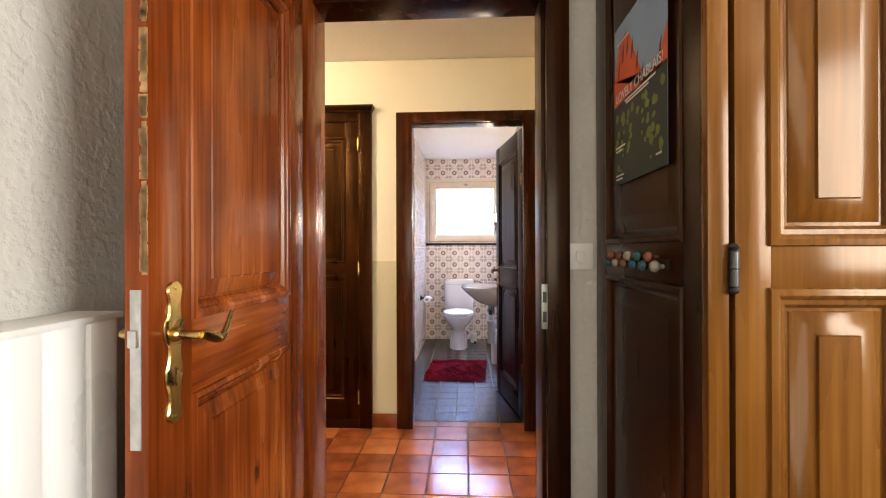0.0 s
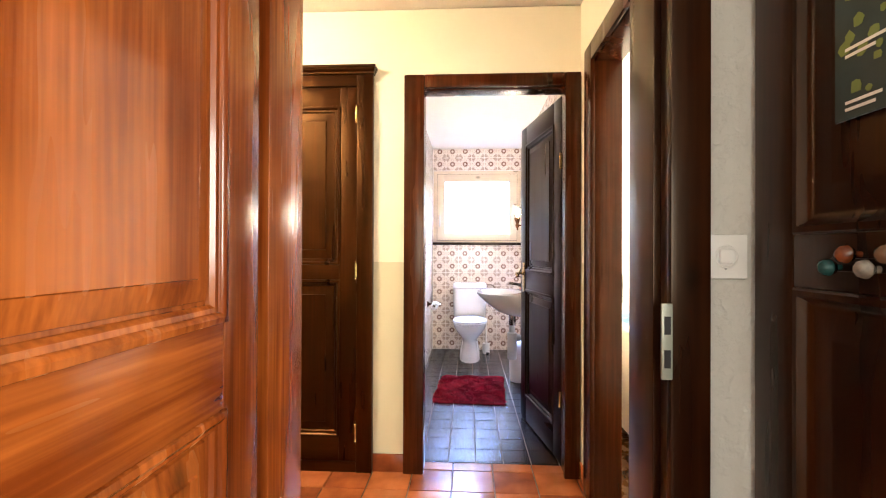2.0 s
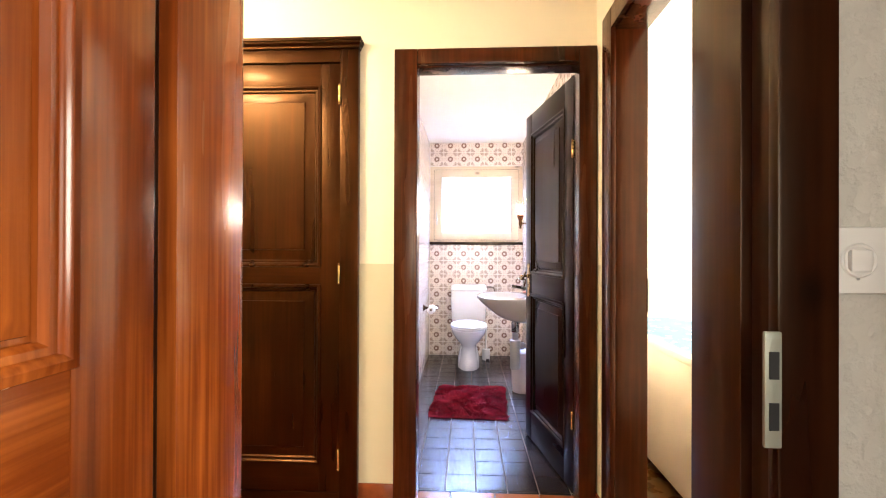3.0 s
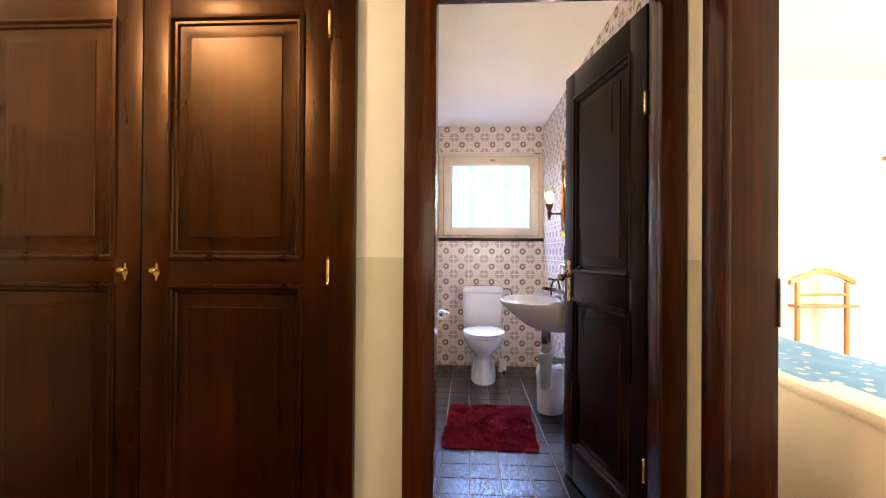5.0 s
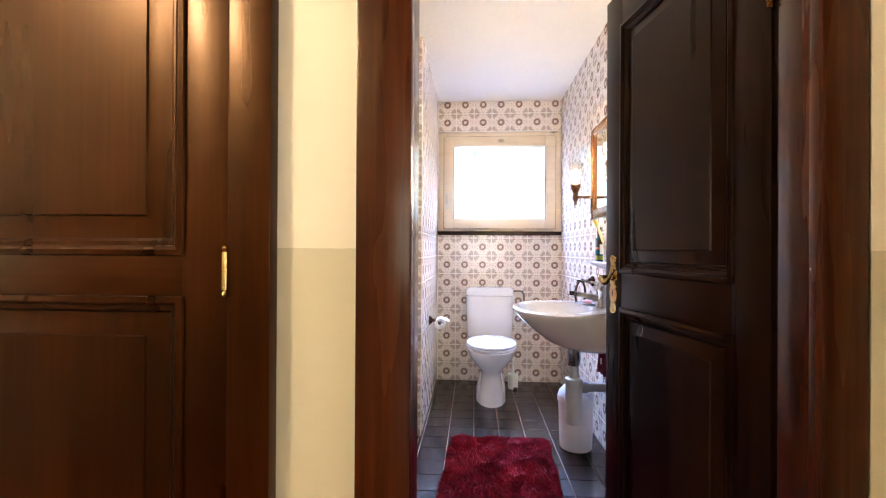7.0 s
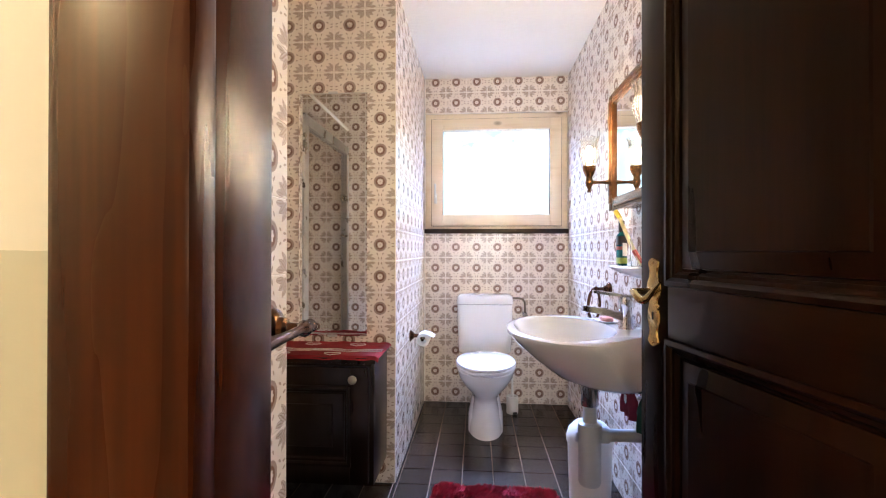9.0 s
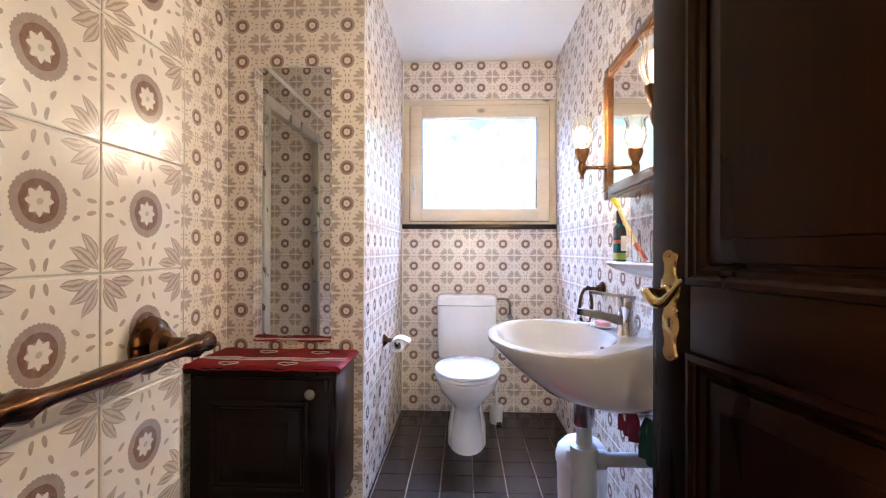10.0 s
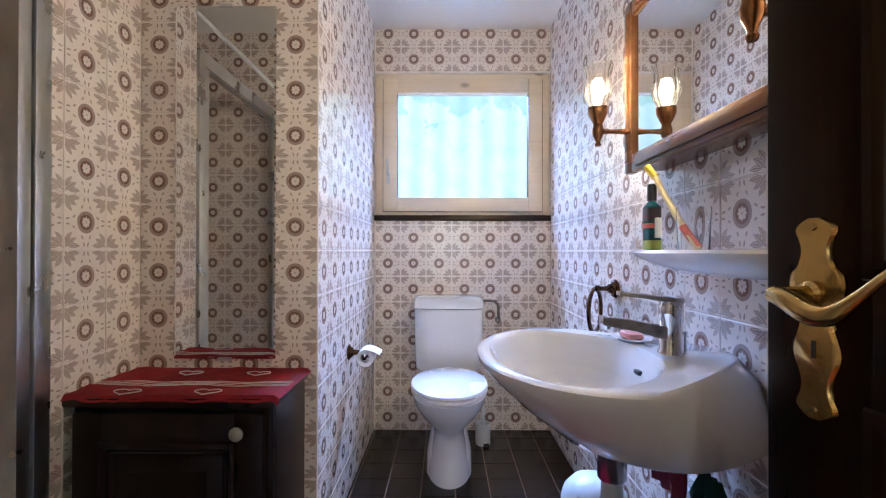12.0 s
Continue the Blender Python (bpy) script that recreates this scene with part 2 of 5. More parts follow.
CERAMIC = plain("white_glazed_ceramic", (0.80, 0.78, 0.77), 0.12, 0, 0.02, 3, 0, 60, 0.6)
SEAT = plain("white_seat_plastic", (0.78, 0.76, 0.75), 0.28, 0, 0.02, 3, 0)
WHITE = plain("white_plastic", (0.78, 0.77, 0.74), 0.35, 0, 0.03, 5, 0.03)
ENAMEL = plain("white_radiator_enamel", (0.80, 0.80, 0.78), 0.3, 0, 0.03, 4, 0.03)
BRASS = plain("worn_brass", (0.50, 0.35, 0.13), 0.24, 1.0, 0.25, 25, 0.1, 90)
BRONZE = plain("dark_bronze", (0.11, 0.050, 0.024), 0.2, 1.0, 0.3, 25, 0.1, 90)
LAMP_BRONZE = plain("polished_bronze", (0.30, 0.15, 0.065), 0.24, 1.0, 0.25, 25, 0.08, 90)
CHROME = plain("chrome", (0.75, 0.75, 0.77), 0.10, 1.0, 0.03, 8, 0)
STEEL = plain("brushed_aluminium", (0.58, 0.58, 0.57), 0.3, 1.0, 0.08, 12, 0.06, 120)
ZINC = plain("zinc_lock_plate", (0.50, 0.50, 0.49), 0.42, 0.9, 0.2, 40, 0.1, 90)
RED_CLOTH = plain("red_cotton", (0.33, 0.012, 0.018), 0.9, 0, 0.2, 14, 0.4, 260)
WHITE_THREAD = plain("white_print", (0.75, 0.68, 0.66), 0.9, 0, 0.1, 30, 0.2, 200)
RUG = plain("crimson_shag", (0.30, 0.004, 0.022), 0.95, 0, 0.35, 22, 0.3, 200)
MIRROR = plain("mirror_silver", (0.86, 0.87, 0.86), 0.02, 1.0, 0.005, 2, 0)
MIRROR.node_tree.nodes["Principled BSDF"].inputs["Roughness"].links and MIRROR.node_tree.links.remove(MIRROR.node_tree.nodes["Principled BSDF"].inputs["Roughness"].links[0])
MIRROR.node_tree.nodes["Principled BSDF"].inputs["Roughness"].default_value = 0.01
PANE = glass("window_glass", (1, 1, 1), 0.0, 1.1)
SHADE_GLASS = glass("fluted_lamp_glass", (1, 0.95, 0.86), 0.12)
CLEAR = glass("clear_glass")
BLACK = plain("black_plastic", (0.015, 0.015, 0.016), 0.4, 0, 0.1)
PAPER = plain("white_tissue", (0.80, 0.79, 0.78), 0.95, 0, 0.04, 20, 0.3, 150)


# ---- mesh helpers ----
def box(bm, x0, x1, y0, y1, z0, z1, bevel=0.0):
    m = Matrix.LocRotScale(((x0 + x1) / 2, (y0 + y1) / 2, (z0 + z1) / 2), None, (abs(x1 - x0), abs(y1 - y0), abs(z1 - z0)))
    r = bmesh.ops.create_cube(bm, size=1, matrix=m)
    if bevel:
        es = list({e for v in r["verts"] for e in v.link_edges})
        bmesh.ops.bevel(bm, geom=es, offset=bevel, segments=2, profile=0.6, affect="EDGES")


def lathe(bm, profile, m=None, seg=24):
    """Turn (radius, height) pairs round z."""
    m = m or Matrix()
    rings = []
    for r, z in profile:
        if r < 1e-5:
            rings.append([bm.verts.new(m @ Vector((0, 0, z)))])
        else:
            rings.append([bm.verts.new(m @ Vector((r * math.cos(2 * math.pi * i / seg), r * math.sin(2 * math.pi * i / seg), z))) for i in range(seg)])
    for a, b in zip(rings, rings[1:]):
        for i in range(seg):
            f = [a[i % len(a)], a[(i + 1) % len(a)], b[(i + 1) % len(b)], b[i % len(b)]]
            f = list(dict.fromkeys(f))
            if len(f) > 2:
                bm.faces.new(f)


def loft(bm, rings, cap=True):
    """Skin over closed rings of equal length."""
    vs = [[bm.verts.new(p) for p in ring] for ring in rings]
    k = len(vs[0])
    for a, b in zip(vs, vs[1:]):
        for i in range(k):
            bm.faces.new((a[i], a[(i + 1) % k], b[(i + 1) % k], b[i]))
    if cap:
        bm.faces.new(vs[0][::-1])
        bm.faces.new(vs[-1])


def tube(bm, pts, radius, seg=10):
    """A round bar along points; radius is one number or one a point."""
    pts = [Vector(p) for p in pts]
    rs = radius if isinstance(radius, (list, tuple)) else [radius] * len(pts)
    rings, ref = [], None
    for i, p in enumerate(pts):
        d = (pts[min(i + 1, len(pts) - 1)] - pts[max(i - 1, 0)]).normalized()
        if ref is None:
            ref = d.orthogonal().normalized()
        ref = (ref - d * ref.dot(d)).normalized()
        side = d.cross(ref)
        rings.append([p + rs[i] * (math.cos(2 * math.pi * j / seg) * ref + math.sin(2 * math.pi * j / seg) * side) for j in range(seg)])
    loft(bm, rings)


def make(name, bm, material, smooth=False, m=None):
    bmesh.ops.recalc_face_normals(bm, faces=bm.faces)
    me = bpy.data.meshes.new(name)
    bm.to_mesh(me)
    bm.free()
    me.materials.append(material)
    if smooth:
        for p in me.polygons:
            p.use_smooth = True
        me.set_sharp_from_angle(angle=radians(40))
    ob = new(name, me)
    if m:
        ob.matrix_basis = m
    return ob


def part(name, bm, material, parent, label="", smooth=True):
    ob = make(name, bm, material, smooth)
    ob.parent = parent
    return tagged(ob, label)


def thing(name, m, label, category, group="", kind=""):
    ob = new(name)
    ob.empty_display_size = 0.05
    ob.matrix_basis = m
    return tagged(ob, label, category, group, kind)


def boxes(*rows, bevel=0.0):
    bm = bmesh.new()
    for r in rows:
        box(bm, *r, bevel)
    return bm


def structure(name, material, *rows, label="", category="", bevel=0.0):
    return tagged(make(name, boxes(*rows, bevel=bevel), material), label, category or name.split("_")[0], "", "structure")


# ---- the large structure ----
# the first room, behind the camera
structure("wall_room_west", PLASTER, (-1.02, -0.87, -2.6, 1.62, 0, 2.42), label="rough white plaster wall")
structure("wall_room_south", PLASTER, (-0.87, -0.6, -2.6, -2.5, 0, 2.42), (1.3, 2.4, -2.6, -2.5, 0, 2.42), (-0.6, 1.3, -2.6, -2.5, 0, 0.7), (-0.6, 1.3, -2.6, -2.5, 2.25, 2.42), label="rough white plaster wall with a window")
structure("wall_room_east", PLASTER, (2.3, 2.4, -2.5, -1.3, 0, 2.42), (2.3, 2.4, -0.2, 1.62, 0, 2.42), (2.3, 2.4, -1.3, -0.2, 0, 0.95), (2.3, 2.4, -1.3, -0.2, 2.25, 2.42), label="rough white plaster wall with a window")
structure("wall_room_north", PLASTER, (-0.87, -0.62, 1.62, 1.78, 0, 2.42), (0.335, 0.46, 1.62, 1.78, 0, 2.42), (-0.62, 0.335, 1.62, 1.78, 2.135, 2.42), label="rough white plaster wall round the doorway")
structure("floor_room", WOOD_HONEY, (-1.02, 2.4, -2.6, 1.62, -0.12, -0.002), label="brown wooden floor", category="floor")
structure("ceiling_room", CEILING, (-1.02, 2.4, -2.6, 1.78, 2.42, 2.54), label="white textured ceiling", category="ceiling")
# the hall
structure("wall_hall_south", HALL, (-2.6, -0.87, 1.72, 1.795, 0, 2.44), (-0.87, -0.62, 1.78, 1.795, 0, 2.44), (0.335, 0.46, 1.78, 1.795, 0, 2.44), (-0.62, 0.335, 1.78, 1.795, 2.135, 2.44), label="two-tone cream and beige painted wall", category="wall")
structure("wall_hall_west", HALL, (-2.7, -2.6, 1.81, 3.3, 0, 2.44), label="two-tone cream and beige painted wall", category="wall")
structure("wall_hall_north", HALL, (-2.6, -0.40, 3.07, 3.165, 0, 2.44), (0.425, 0.57, 3.07, 3.165, 0, 2.44), (-0.40, 0.425, 3.07, 3.165, 2.045, 2.44), label="two-tone cream and beige painted wall with a doorway", category="wall")
structure("wall_hall_east", HALL, (0.46, 0.58, 2.86, 3.069, 0, 2.44), (0.46, 0.58, 1.60, 1.98, 0, 2.44), (0.46, 0.58, 1.98, 2.86, 2.08, 2.44), label="two-tone cream and beige painted wall with a doorway", category="wall")
structure("ceiling_hall", CEILING, (-2.7, 0.58, 1.78, 3.165, 2.445, 2.56), label="white textured ceiling", category="ceiling")
floor_hall = structure("floor_hall", GROUT_DARK, (-2.7, 0.58, 1.62, 3.19, -0.12, -0.012), label="glazed terracotta tile floor with dark joints", category="floor")
# the bathroom
GL = 0.002
wall_bath_north = structure("wall_bath_north", GROUT, (-0.70, 0.65, 6.065 + GL, 6.30, 0, 1.235), (-0.70, 0.65, 6.065 + GL, 6.30, 2.11, 2.38), (-0.70, -0.535, 6.065 + GL, 6.30, 1.235, 2.11), (0.497, 0.65, 6.065 + GL, 6.30, 1.235, 2.11), label="white wall tiled with brown rosettes round a window", category="wall")
wall_bath_east = structure("wall_bath_east", GROUT, (0.497 + GL, 0.62, 3.165, 6.065, 0, 2.38), label="white wall tiled with brown rosettes", category="wall")
wall_bath_west = structure("wall_bath_west", GROUT, (-1.0, -0.54 - GL, 5.0, 6.065, 0, 2.38), label="white wall tiled with brown rosettes", category="wall")
wall_niche = structure("wall_niche", GROUT, (-1.3, -0.54 - GL, 4.88 + GL, 5.0, 0, 2.38), (-1.3, -1.13 - GL, 4.53, 4.88 + GL, 0, 2.38), label="tiled niche wall with brown rosettes behind a mirror", category="wall")
wall_bath_near = structure("wall_bath_near", GROUT, (-0.7, -0.54 - GL, 3.165, 3.64 - GL, 0, 2.38), (-2.0, -0.7, 3.55, 3.64 - GL, 0, 2.38), label="tiled wall with brown rosettes beside the door", category="wall")
structure("ceiling_bath", CEILING, (-2.1, 0.65, 3.165, 6.3, 2.37, 2.5), label="white bathroom ceiling", category="ceiling")
floor_bath = structure("floor_bath", GROUT_TAN, (-2.1, 0.65, 3.19, 6.2, -0.12, -0.003), label="dark brown tile floor with pale joints", category="floor")
# the bedroom
structure("wall_bedroom_east", CREAM, (4.0, 4.1, 1.61, 1.8, 0, 2.44), (4.0, 4.1, 3.6, 5.2, 0, 2.44), (4.0, 4.1, 1.8, 3.6, 0, 0.7), (4.0, 4.1, 1.8, 3.6, 2.3, 2.44), label="pale bedroom wall with a window", category="wall")
structure("wall_bedroom_north", CREAM, (0.62, 4.0, 5.1, 5.2, 0, 2.44), label="pale bedroom wall", category="wall")
structure("wall_bedroom_south", CREAM, (0.585, 4.0, 1.63, 1.73, 0, 2.44), label="pale bedroom wall", category="wall")
structure("wall_bedroom_west", CREAM, (0.585, 0.64, 3.12, 5.1, 0, 2.44), label="pale bedroom wall", category="wall")
structure("floor_bedroom", WOOD_HONEY, (0.58, 4.1, 1.63, 5.2, -0.12, -0.004), label="brown bedroom floor", category="floor")
structure("ceiling_bedroom", CEILING, (0.585, 4.1, 1.63, 5.2, 2.44, 2.54), label="white bedroom ceiling", category="ceiling")
# ---- doors and panelled joinery ----
def rect_rings(bm, x0, x1, z0, z1, profile, side, cap):
    """A moulding round a rectangle in the xz plane: (inset, y) pairs; side -1 faces -y, +1 faces +y."""
    rings = []
    for a, y in profile:
        rings.append([bm.verts.new((px, y * side * -1 if side < 0 else y, pz)) for px, pz in ((x0 + a, z0 + a), (x1 - a, z0 + a), (x1 - a, z1 - a), (x0 + a, z1 - a))])
    for p, q in zip(rings, rings[1:]):
        for i in range(4):
            bm.faces.new((p[i], p[(i + 1) % 4], q[(i + 1) % 4], q[i]))
    if cap:
        bm.faces.new(rings[-1])


def panel_leaf(root, w, h, t, openings, stile, top, up, across, thick=0.0):
    """Frame-and-panel leaf: local x from 0 to w, y from 0 to t, z from 0 to h. openings: (z0, z1) of each panel."""
    part("stile", boxes((0, stile, 0, t, 0, h), bevel=0.002), up, root)
    part("stile", boxes((w - stile, w, 0, t, 0, h), bevel=0.002), up, root)
    zs = [0] + [z for o in openings for z in o] + [h]
    for z0, z1 in zip(zs[::2], zs[1::2]):
        part("rail", boxes((stile, w - stile, 0.0004, t - 0.0004, z0, z1), bevel=0.002), across, root)
    for z0, z1 in openings:
        for face in (0, 1):
            yy = lambda d: d if face == 0 else t - d
            bm = bmesh.new()
            rect_rings(bm, stile, w - stile, z0, z1, [(-0.006, yy(-0.001)), (-0.004, yy(-0.006)), (0.006, yy(-0.008)), (0.012, yy(-0.004)), (0.014, yy(0.002)), (0.022, yy(0.003)), (0.028, yy(0.010))], 1, False)
            part("moulding", bm, up, root)
            bm = bmesh.new()
            rect_rings(bm, stile, w - stile, z0, z1, [(0.026, yy(0.011)), (0.028, yy(min(0.017, t * 0.42))), (0.034, yy(min(0.017, t * 0.42))), (0.036, yy(0.011)), (0.072, yy(0.003)), (0.074, yy(-0.001)), (0.078, yy(-0.001))], 1, True)
            part("panel", bm, up, root)


def lever_handle(root, x, y, z, out, turn, metal, k_=1.0):
    """Shaped long plate with a curled lever; out: -1 or 1 along y, turn: the side along x to which the lever points."""
    bm = bmesh.new()
    half = []
    for k in range(41):
        s = k / 40
        wdt = 0.021 + 0.009 * math.cos(s * math.pi * 6) * (0.4 + 0.6 * abs(s - 0.5)) + (0.004 if 0.55 < s < 0.75 else 0)
        if s < 0.06 or s > 0.94:
            wdt *= max(0.25, math.sqrt(min(s, 1 - s) / 0.06))
        half.append((wdt, z + k_ * (-0.165 + 0.265 * s)))
    outline = [(x + a, b) for a, b in half] + [(x - a, b) for a, b in half[::-1]]
    loft(bm, [[(px, y, pz) for px, pz in outline], [(px, y + out * 0.003, pz) for px, pz in outline], [(x + (px - x) * 0.85, y + out * 0.006, pz) for px, pz in outline]])
    plate = part("handle_plate", bm, metal, root, "shaped brass plate")
    bm = bmesh.new()
    tube(bm, [(x, y + out * d, z) for d in (0.004, 0.012, 0.016, 0.03, 0.05, 0.056)], [0.013, 0.013, 0.009, 0.008, 0.0085, 0.007], 14)
    pts, rs = [], []
    for k in range(25):
        s = k / 24
        pts.append((x + turn * (0.11 * s), y + out * (0.054 + 0.008 * math.sin(s * 3)), z - 0.024 * math.sin(s * 3.9) * min(1, 1.6 * s) + 0.014 * s * s))
        rs.append(0.0085 + 0.004 * math.sin(math.pi * min(1, s * 1.25)) - 0.0045 * s)
    tube(bm, pts, rs, 10)
    part("lever", bm, metal, root, "curled brass lever")
    part("keyhole", boxes((x - 0.002, x + 0.002, y + out * 0.0055, y + out * 0.0068, z - 0.085 * k_, z - 0.062 * k_)), BLACK, root)
    bm = bmesh.new()
    for zz in (z + 0.088 * k_, z - 0.153 * k_):
        lathe(bm, [(0.004, 0), (0.003, 0.002), (0, 0.0022)], Matrix.Translation((x, y + out * 0.006, zz)) @ Matrix.Rotation(radians(90 * out), 4, "X") @ Matrix.Rotation(math.pi, 4, "X"), 10)
    part("screw", bm, metal, root)
    return plate


def hinge(root, x, y, z, metal, length=0.09, r=0.006):
    bm = bmesh.new()
    lathe(bm, [(0, 0), (r * 0.7, 0.002), (r * 1.1, 0.006), (r * 0.6, 0.012), (r, 0.014), (r, length / 2 - 0.001), (r * 0.85, length / 2), (r, length / 2 + 0.001), (r, length - 0.014), (r * 0.6, length - 0.012), (r * 1.1, length - 0.006), (r * 0.7, length - 0.002), (0, length)], Matrix.Translation((x, y, z)), 12)
    part("hinge", bm, metal, root, "turned metal hinge")


# door between the room and the hall, standing open against the radiator
door_1 = thing("door_1", pose(-0.537, 1.569, 0.012, 0, 0, -90.5), "red-brown varnished panelled wooden door standing open", "door", "", "structure")
panel_leaf(door_1, 0.732, 2.03, 0.044, [(0.16, 0.875), (1.035, 1.91)], 0.125, 0, WOOD_RED, WOOD_RED_X)
for o in list(door_1.children):
    o.location.y = -0.044
lever_handle(door_1, 0.667, 0.0, 1.01, 1, -1, BRASS)
lever_handle(door_1, 0.667, -0.044, 1.01, -1, -1, BRASS)
part("lock_plate", boxes((0.732, 0.735, -0.032, -0.012, 0.82, 1.10), bevel=0.001), ZINC, door_1, "scuffed zinc lock plate")
part("latch", boxes((0.732, 0.744, -0.030, -0.014, 1.0, 1.03), bevel=0.002), ZINC, door_1)
CHIPPED = plain("chipped_bare_wood", (0.30, 0.17, 0.07), 0.8, 0, 0.6, 30, 0.6, 50)
bm = bmesh.new()
rng = random.Random(4)
for k in range(150):
    zz = 1.12 + rng.random() * 0.60
    box(bm, 0.7318, 0.7332, -0.016 + rng.random() * 0.006, -0.003 + rng.random() * 0.003, zz, zz + 0.004 + rng.random() * 0.02)
part("worn_edge", bm, CHIPPED, door_1, "worn edge with bare wood showing")

# lining and casings of that doorway
frame_1 = thing("door_frame_1", pose(0, 0, 0), "dark stained wooden door frame", "door frame", "", "structure")
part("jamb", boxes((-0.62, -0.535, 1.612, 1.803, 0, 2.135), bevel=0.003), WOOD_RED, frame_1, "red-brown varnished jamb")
# Near-black piece stands in for the shade in the gap behind the hinges.
part("rebate", boxes((-0.62, -0.562, 1.574, 1.612, 0, 2.135), bevel=0.002), WOOD_BLACK, frame_1, "near-black strip for the shade in the hinge gap")
# Right jamb and casing have their shade put into a darker wood colour.
part("jamb", boxes((0.268, 0.335, 1.66, 1.803, 0, 2.06), (0.283, 0.335, 1.612, 1.66, 0, 2.06), bevel=0.003), WOOD_SHADE_SIDE, frame_1)
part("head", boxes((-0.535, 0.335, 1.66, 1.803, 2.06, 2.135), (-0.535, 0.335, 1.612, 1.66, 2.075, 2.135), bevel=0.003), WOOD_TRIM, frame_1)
part("casing", boxes((0.275, 0.352, 1.592, 1.613, 0, 2.15), bevel=0.005), WOOD_SHADE_SIDE, frame_1)
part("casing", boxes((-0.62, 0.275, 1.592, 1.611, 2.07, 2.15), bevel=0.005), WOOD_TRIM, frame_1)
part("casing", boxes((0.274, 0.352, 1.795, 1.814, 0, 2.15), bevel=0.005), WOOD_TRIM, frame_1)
part("casing", boxes((-0.64, -0.545, 1.795, 1.814, 0, 2.15), bevel=0.005), WOOD_RED, frame_1)
part("strike_plate", boxes((0.2555, 0.2765, 1.586, 1.5925, 0.917, 1.065), bevel=0.002), plain("pale_strike_metal", (0.34, 0.36, 0.30), 0.4, 0.4), frame_1, "pale metal strike plate")
part("strike_slot", boxes((0.260, 0.272, 1.5845, 1.5865, 1.005, 1.04), (0.260, 0.272, 1.5845, 1.5865, 0.94, 0.975)), BLACK, frame_1)

# bathroom doorway
frame_2 = thing("door_frame_2", pose(0, 0, 0), "dark brown stained wooden door frame", "door frame", "", "structure")
part("casing", boxes((-0.456, -0.350, 3.038, 3.072, 0, 2.085), bevel=0.006), WOOD_TRIM, frame_2)
part("casing", boxes((0.376, 0.456, 3.038, 3.072, 0, 2.085), bevel=0.006), WOOD_TRIM, frame_2)
part("casing", boxes((-0.350, 0.376, 3.0385, 3.0715, 2.016, 2.085), bevel=0.006), WOOD_TRIM, frame_2)
part("jamb", boxes((-0.40, -0.352, 3.071, 3.168, 0, 2.045), bevel=0.003), WOOD_TRIM, frame_2)
part("jamb", boxes((0.384, 0.425, 3.071, 3.168, 0, 2.045), bevel=0.003), WOOD_TRIM, frame_2)
part("head", boxes((-0.352, 0.384, 3.071, 3.168, 2.010, 2.045), bevel=0.003), WOOD_TRIM, frame_2)
part("casing", boxes((-0.42, -0.36, 3.165, 3.175, 0, 2.08), bevel=0.003), WOOD_TRIM, frame_2)
door_2 = thing("door_2", pose(0.425, 3.197, 0.012, 0, 0, 100.2), "dark stained panelled bathroom door standing half open", "door", "", "structure")
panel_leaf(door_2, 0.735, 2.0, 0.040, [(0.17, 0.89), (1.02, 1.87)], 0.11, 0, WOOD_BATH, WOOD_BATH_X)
lever_handle(door_2, 0.675, 0.040, 0.998, 1, -1, BRASS, 0.78)
lever_handle(door_2, 0.675, 0.0, 0.998, -1, -1, BRASS, 0.78)
hinge(door_2, 0.0, 0.045, 0.3, BRASS)
hinge(door_2, 0.0, 0.045, 1.6, BRASS)

# bedroom doorway
frame_3 = thing("door_frame_3", pose(0, 0, 0), "red-brown stained wooden door frame", "door frame", "", "structure")
part("casing", boxes((0.438, 0.461, 2.80, 2.915, 0, 2.13), bevel=0.006), WOOD_TRIM, frame_3)
part("casing", boxes((0.438, 0.461, 1.93, 2.03, 0, 2.13), bevel=0.006), WOOD_TRIM, frame_3)
part("casing", boxes((0.438, 0.4605, 2.03, 2.80, 2.045, 2.13), bevel=0.006), WOOD_TRIM, frame_3)
part("jamb", boxes((0.4605, 0.585, 2.805, 2.86, 0, 2.08), bevel=0.003), WOOD_TRIM, frame_3)
part("jamb", boxes((0.4605, 0.585, 1.98, 2.025, 0, 2.08), bevel=0.003), WOOD_TRIM, frame_3)
part("head", boxes((0.4605, 0.585, 2.025, 2.805, 2.04, 2.08), bevel=0.003), WOOD_TRIM, frame_3)
part("strike_plate", boxes((0.583, 0.588, 2.797, 2.8055, 0.93, 1.06), bevel=0.001), ZINC, frame_3, "pale metal strike plate")

# skirting of the hall
skirt = thing("baseboard", pose(0, 0, 0), "terracotta tile skirting along the hall wall", "baseboard", "", "structure")
for x0, x1 in ((-0.62, -0.458),):
    part("skirting_tile", boxes((x0, x1, 3.059, 3.0705, 0, 0.092), bevel=0.002), TERRACOTTA, skirt)
part("skirting_tile", boxes((0.449, 0.4605, 2.917, 3.049, 0, 0.092), bevel=0.002), TERRACOTTA, skirt)

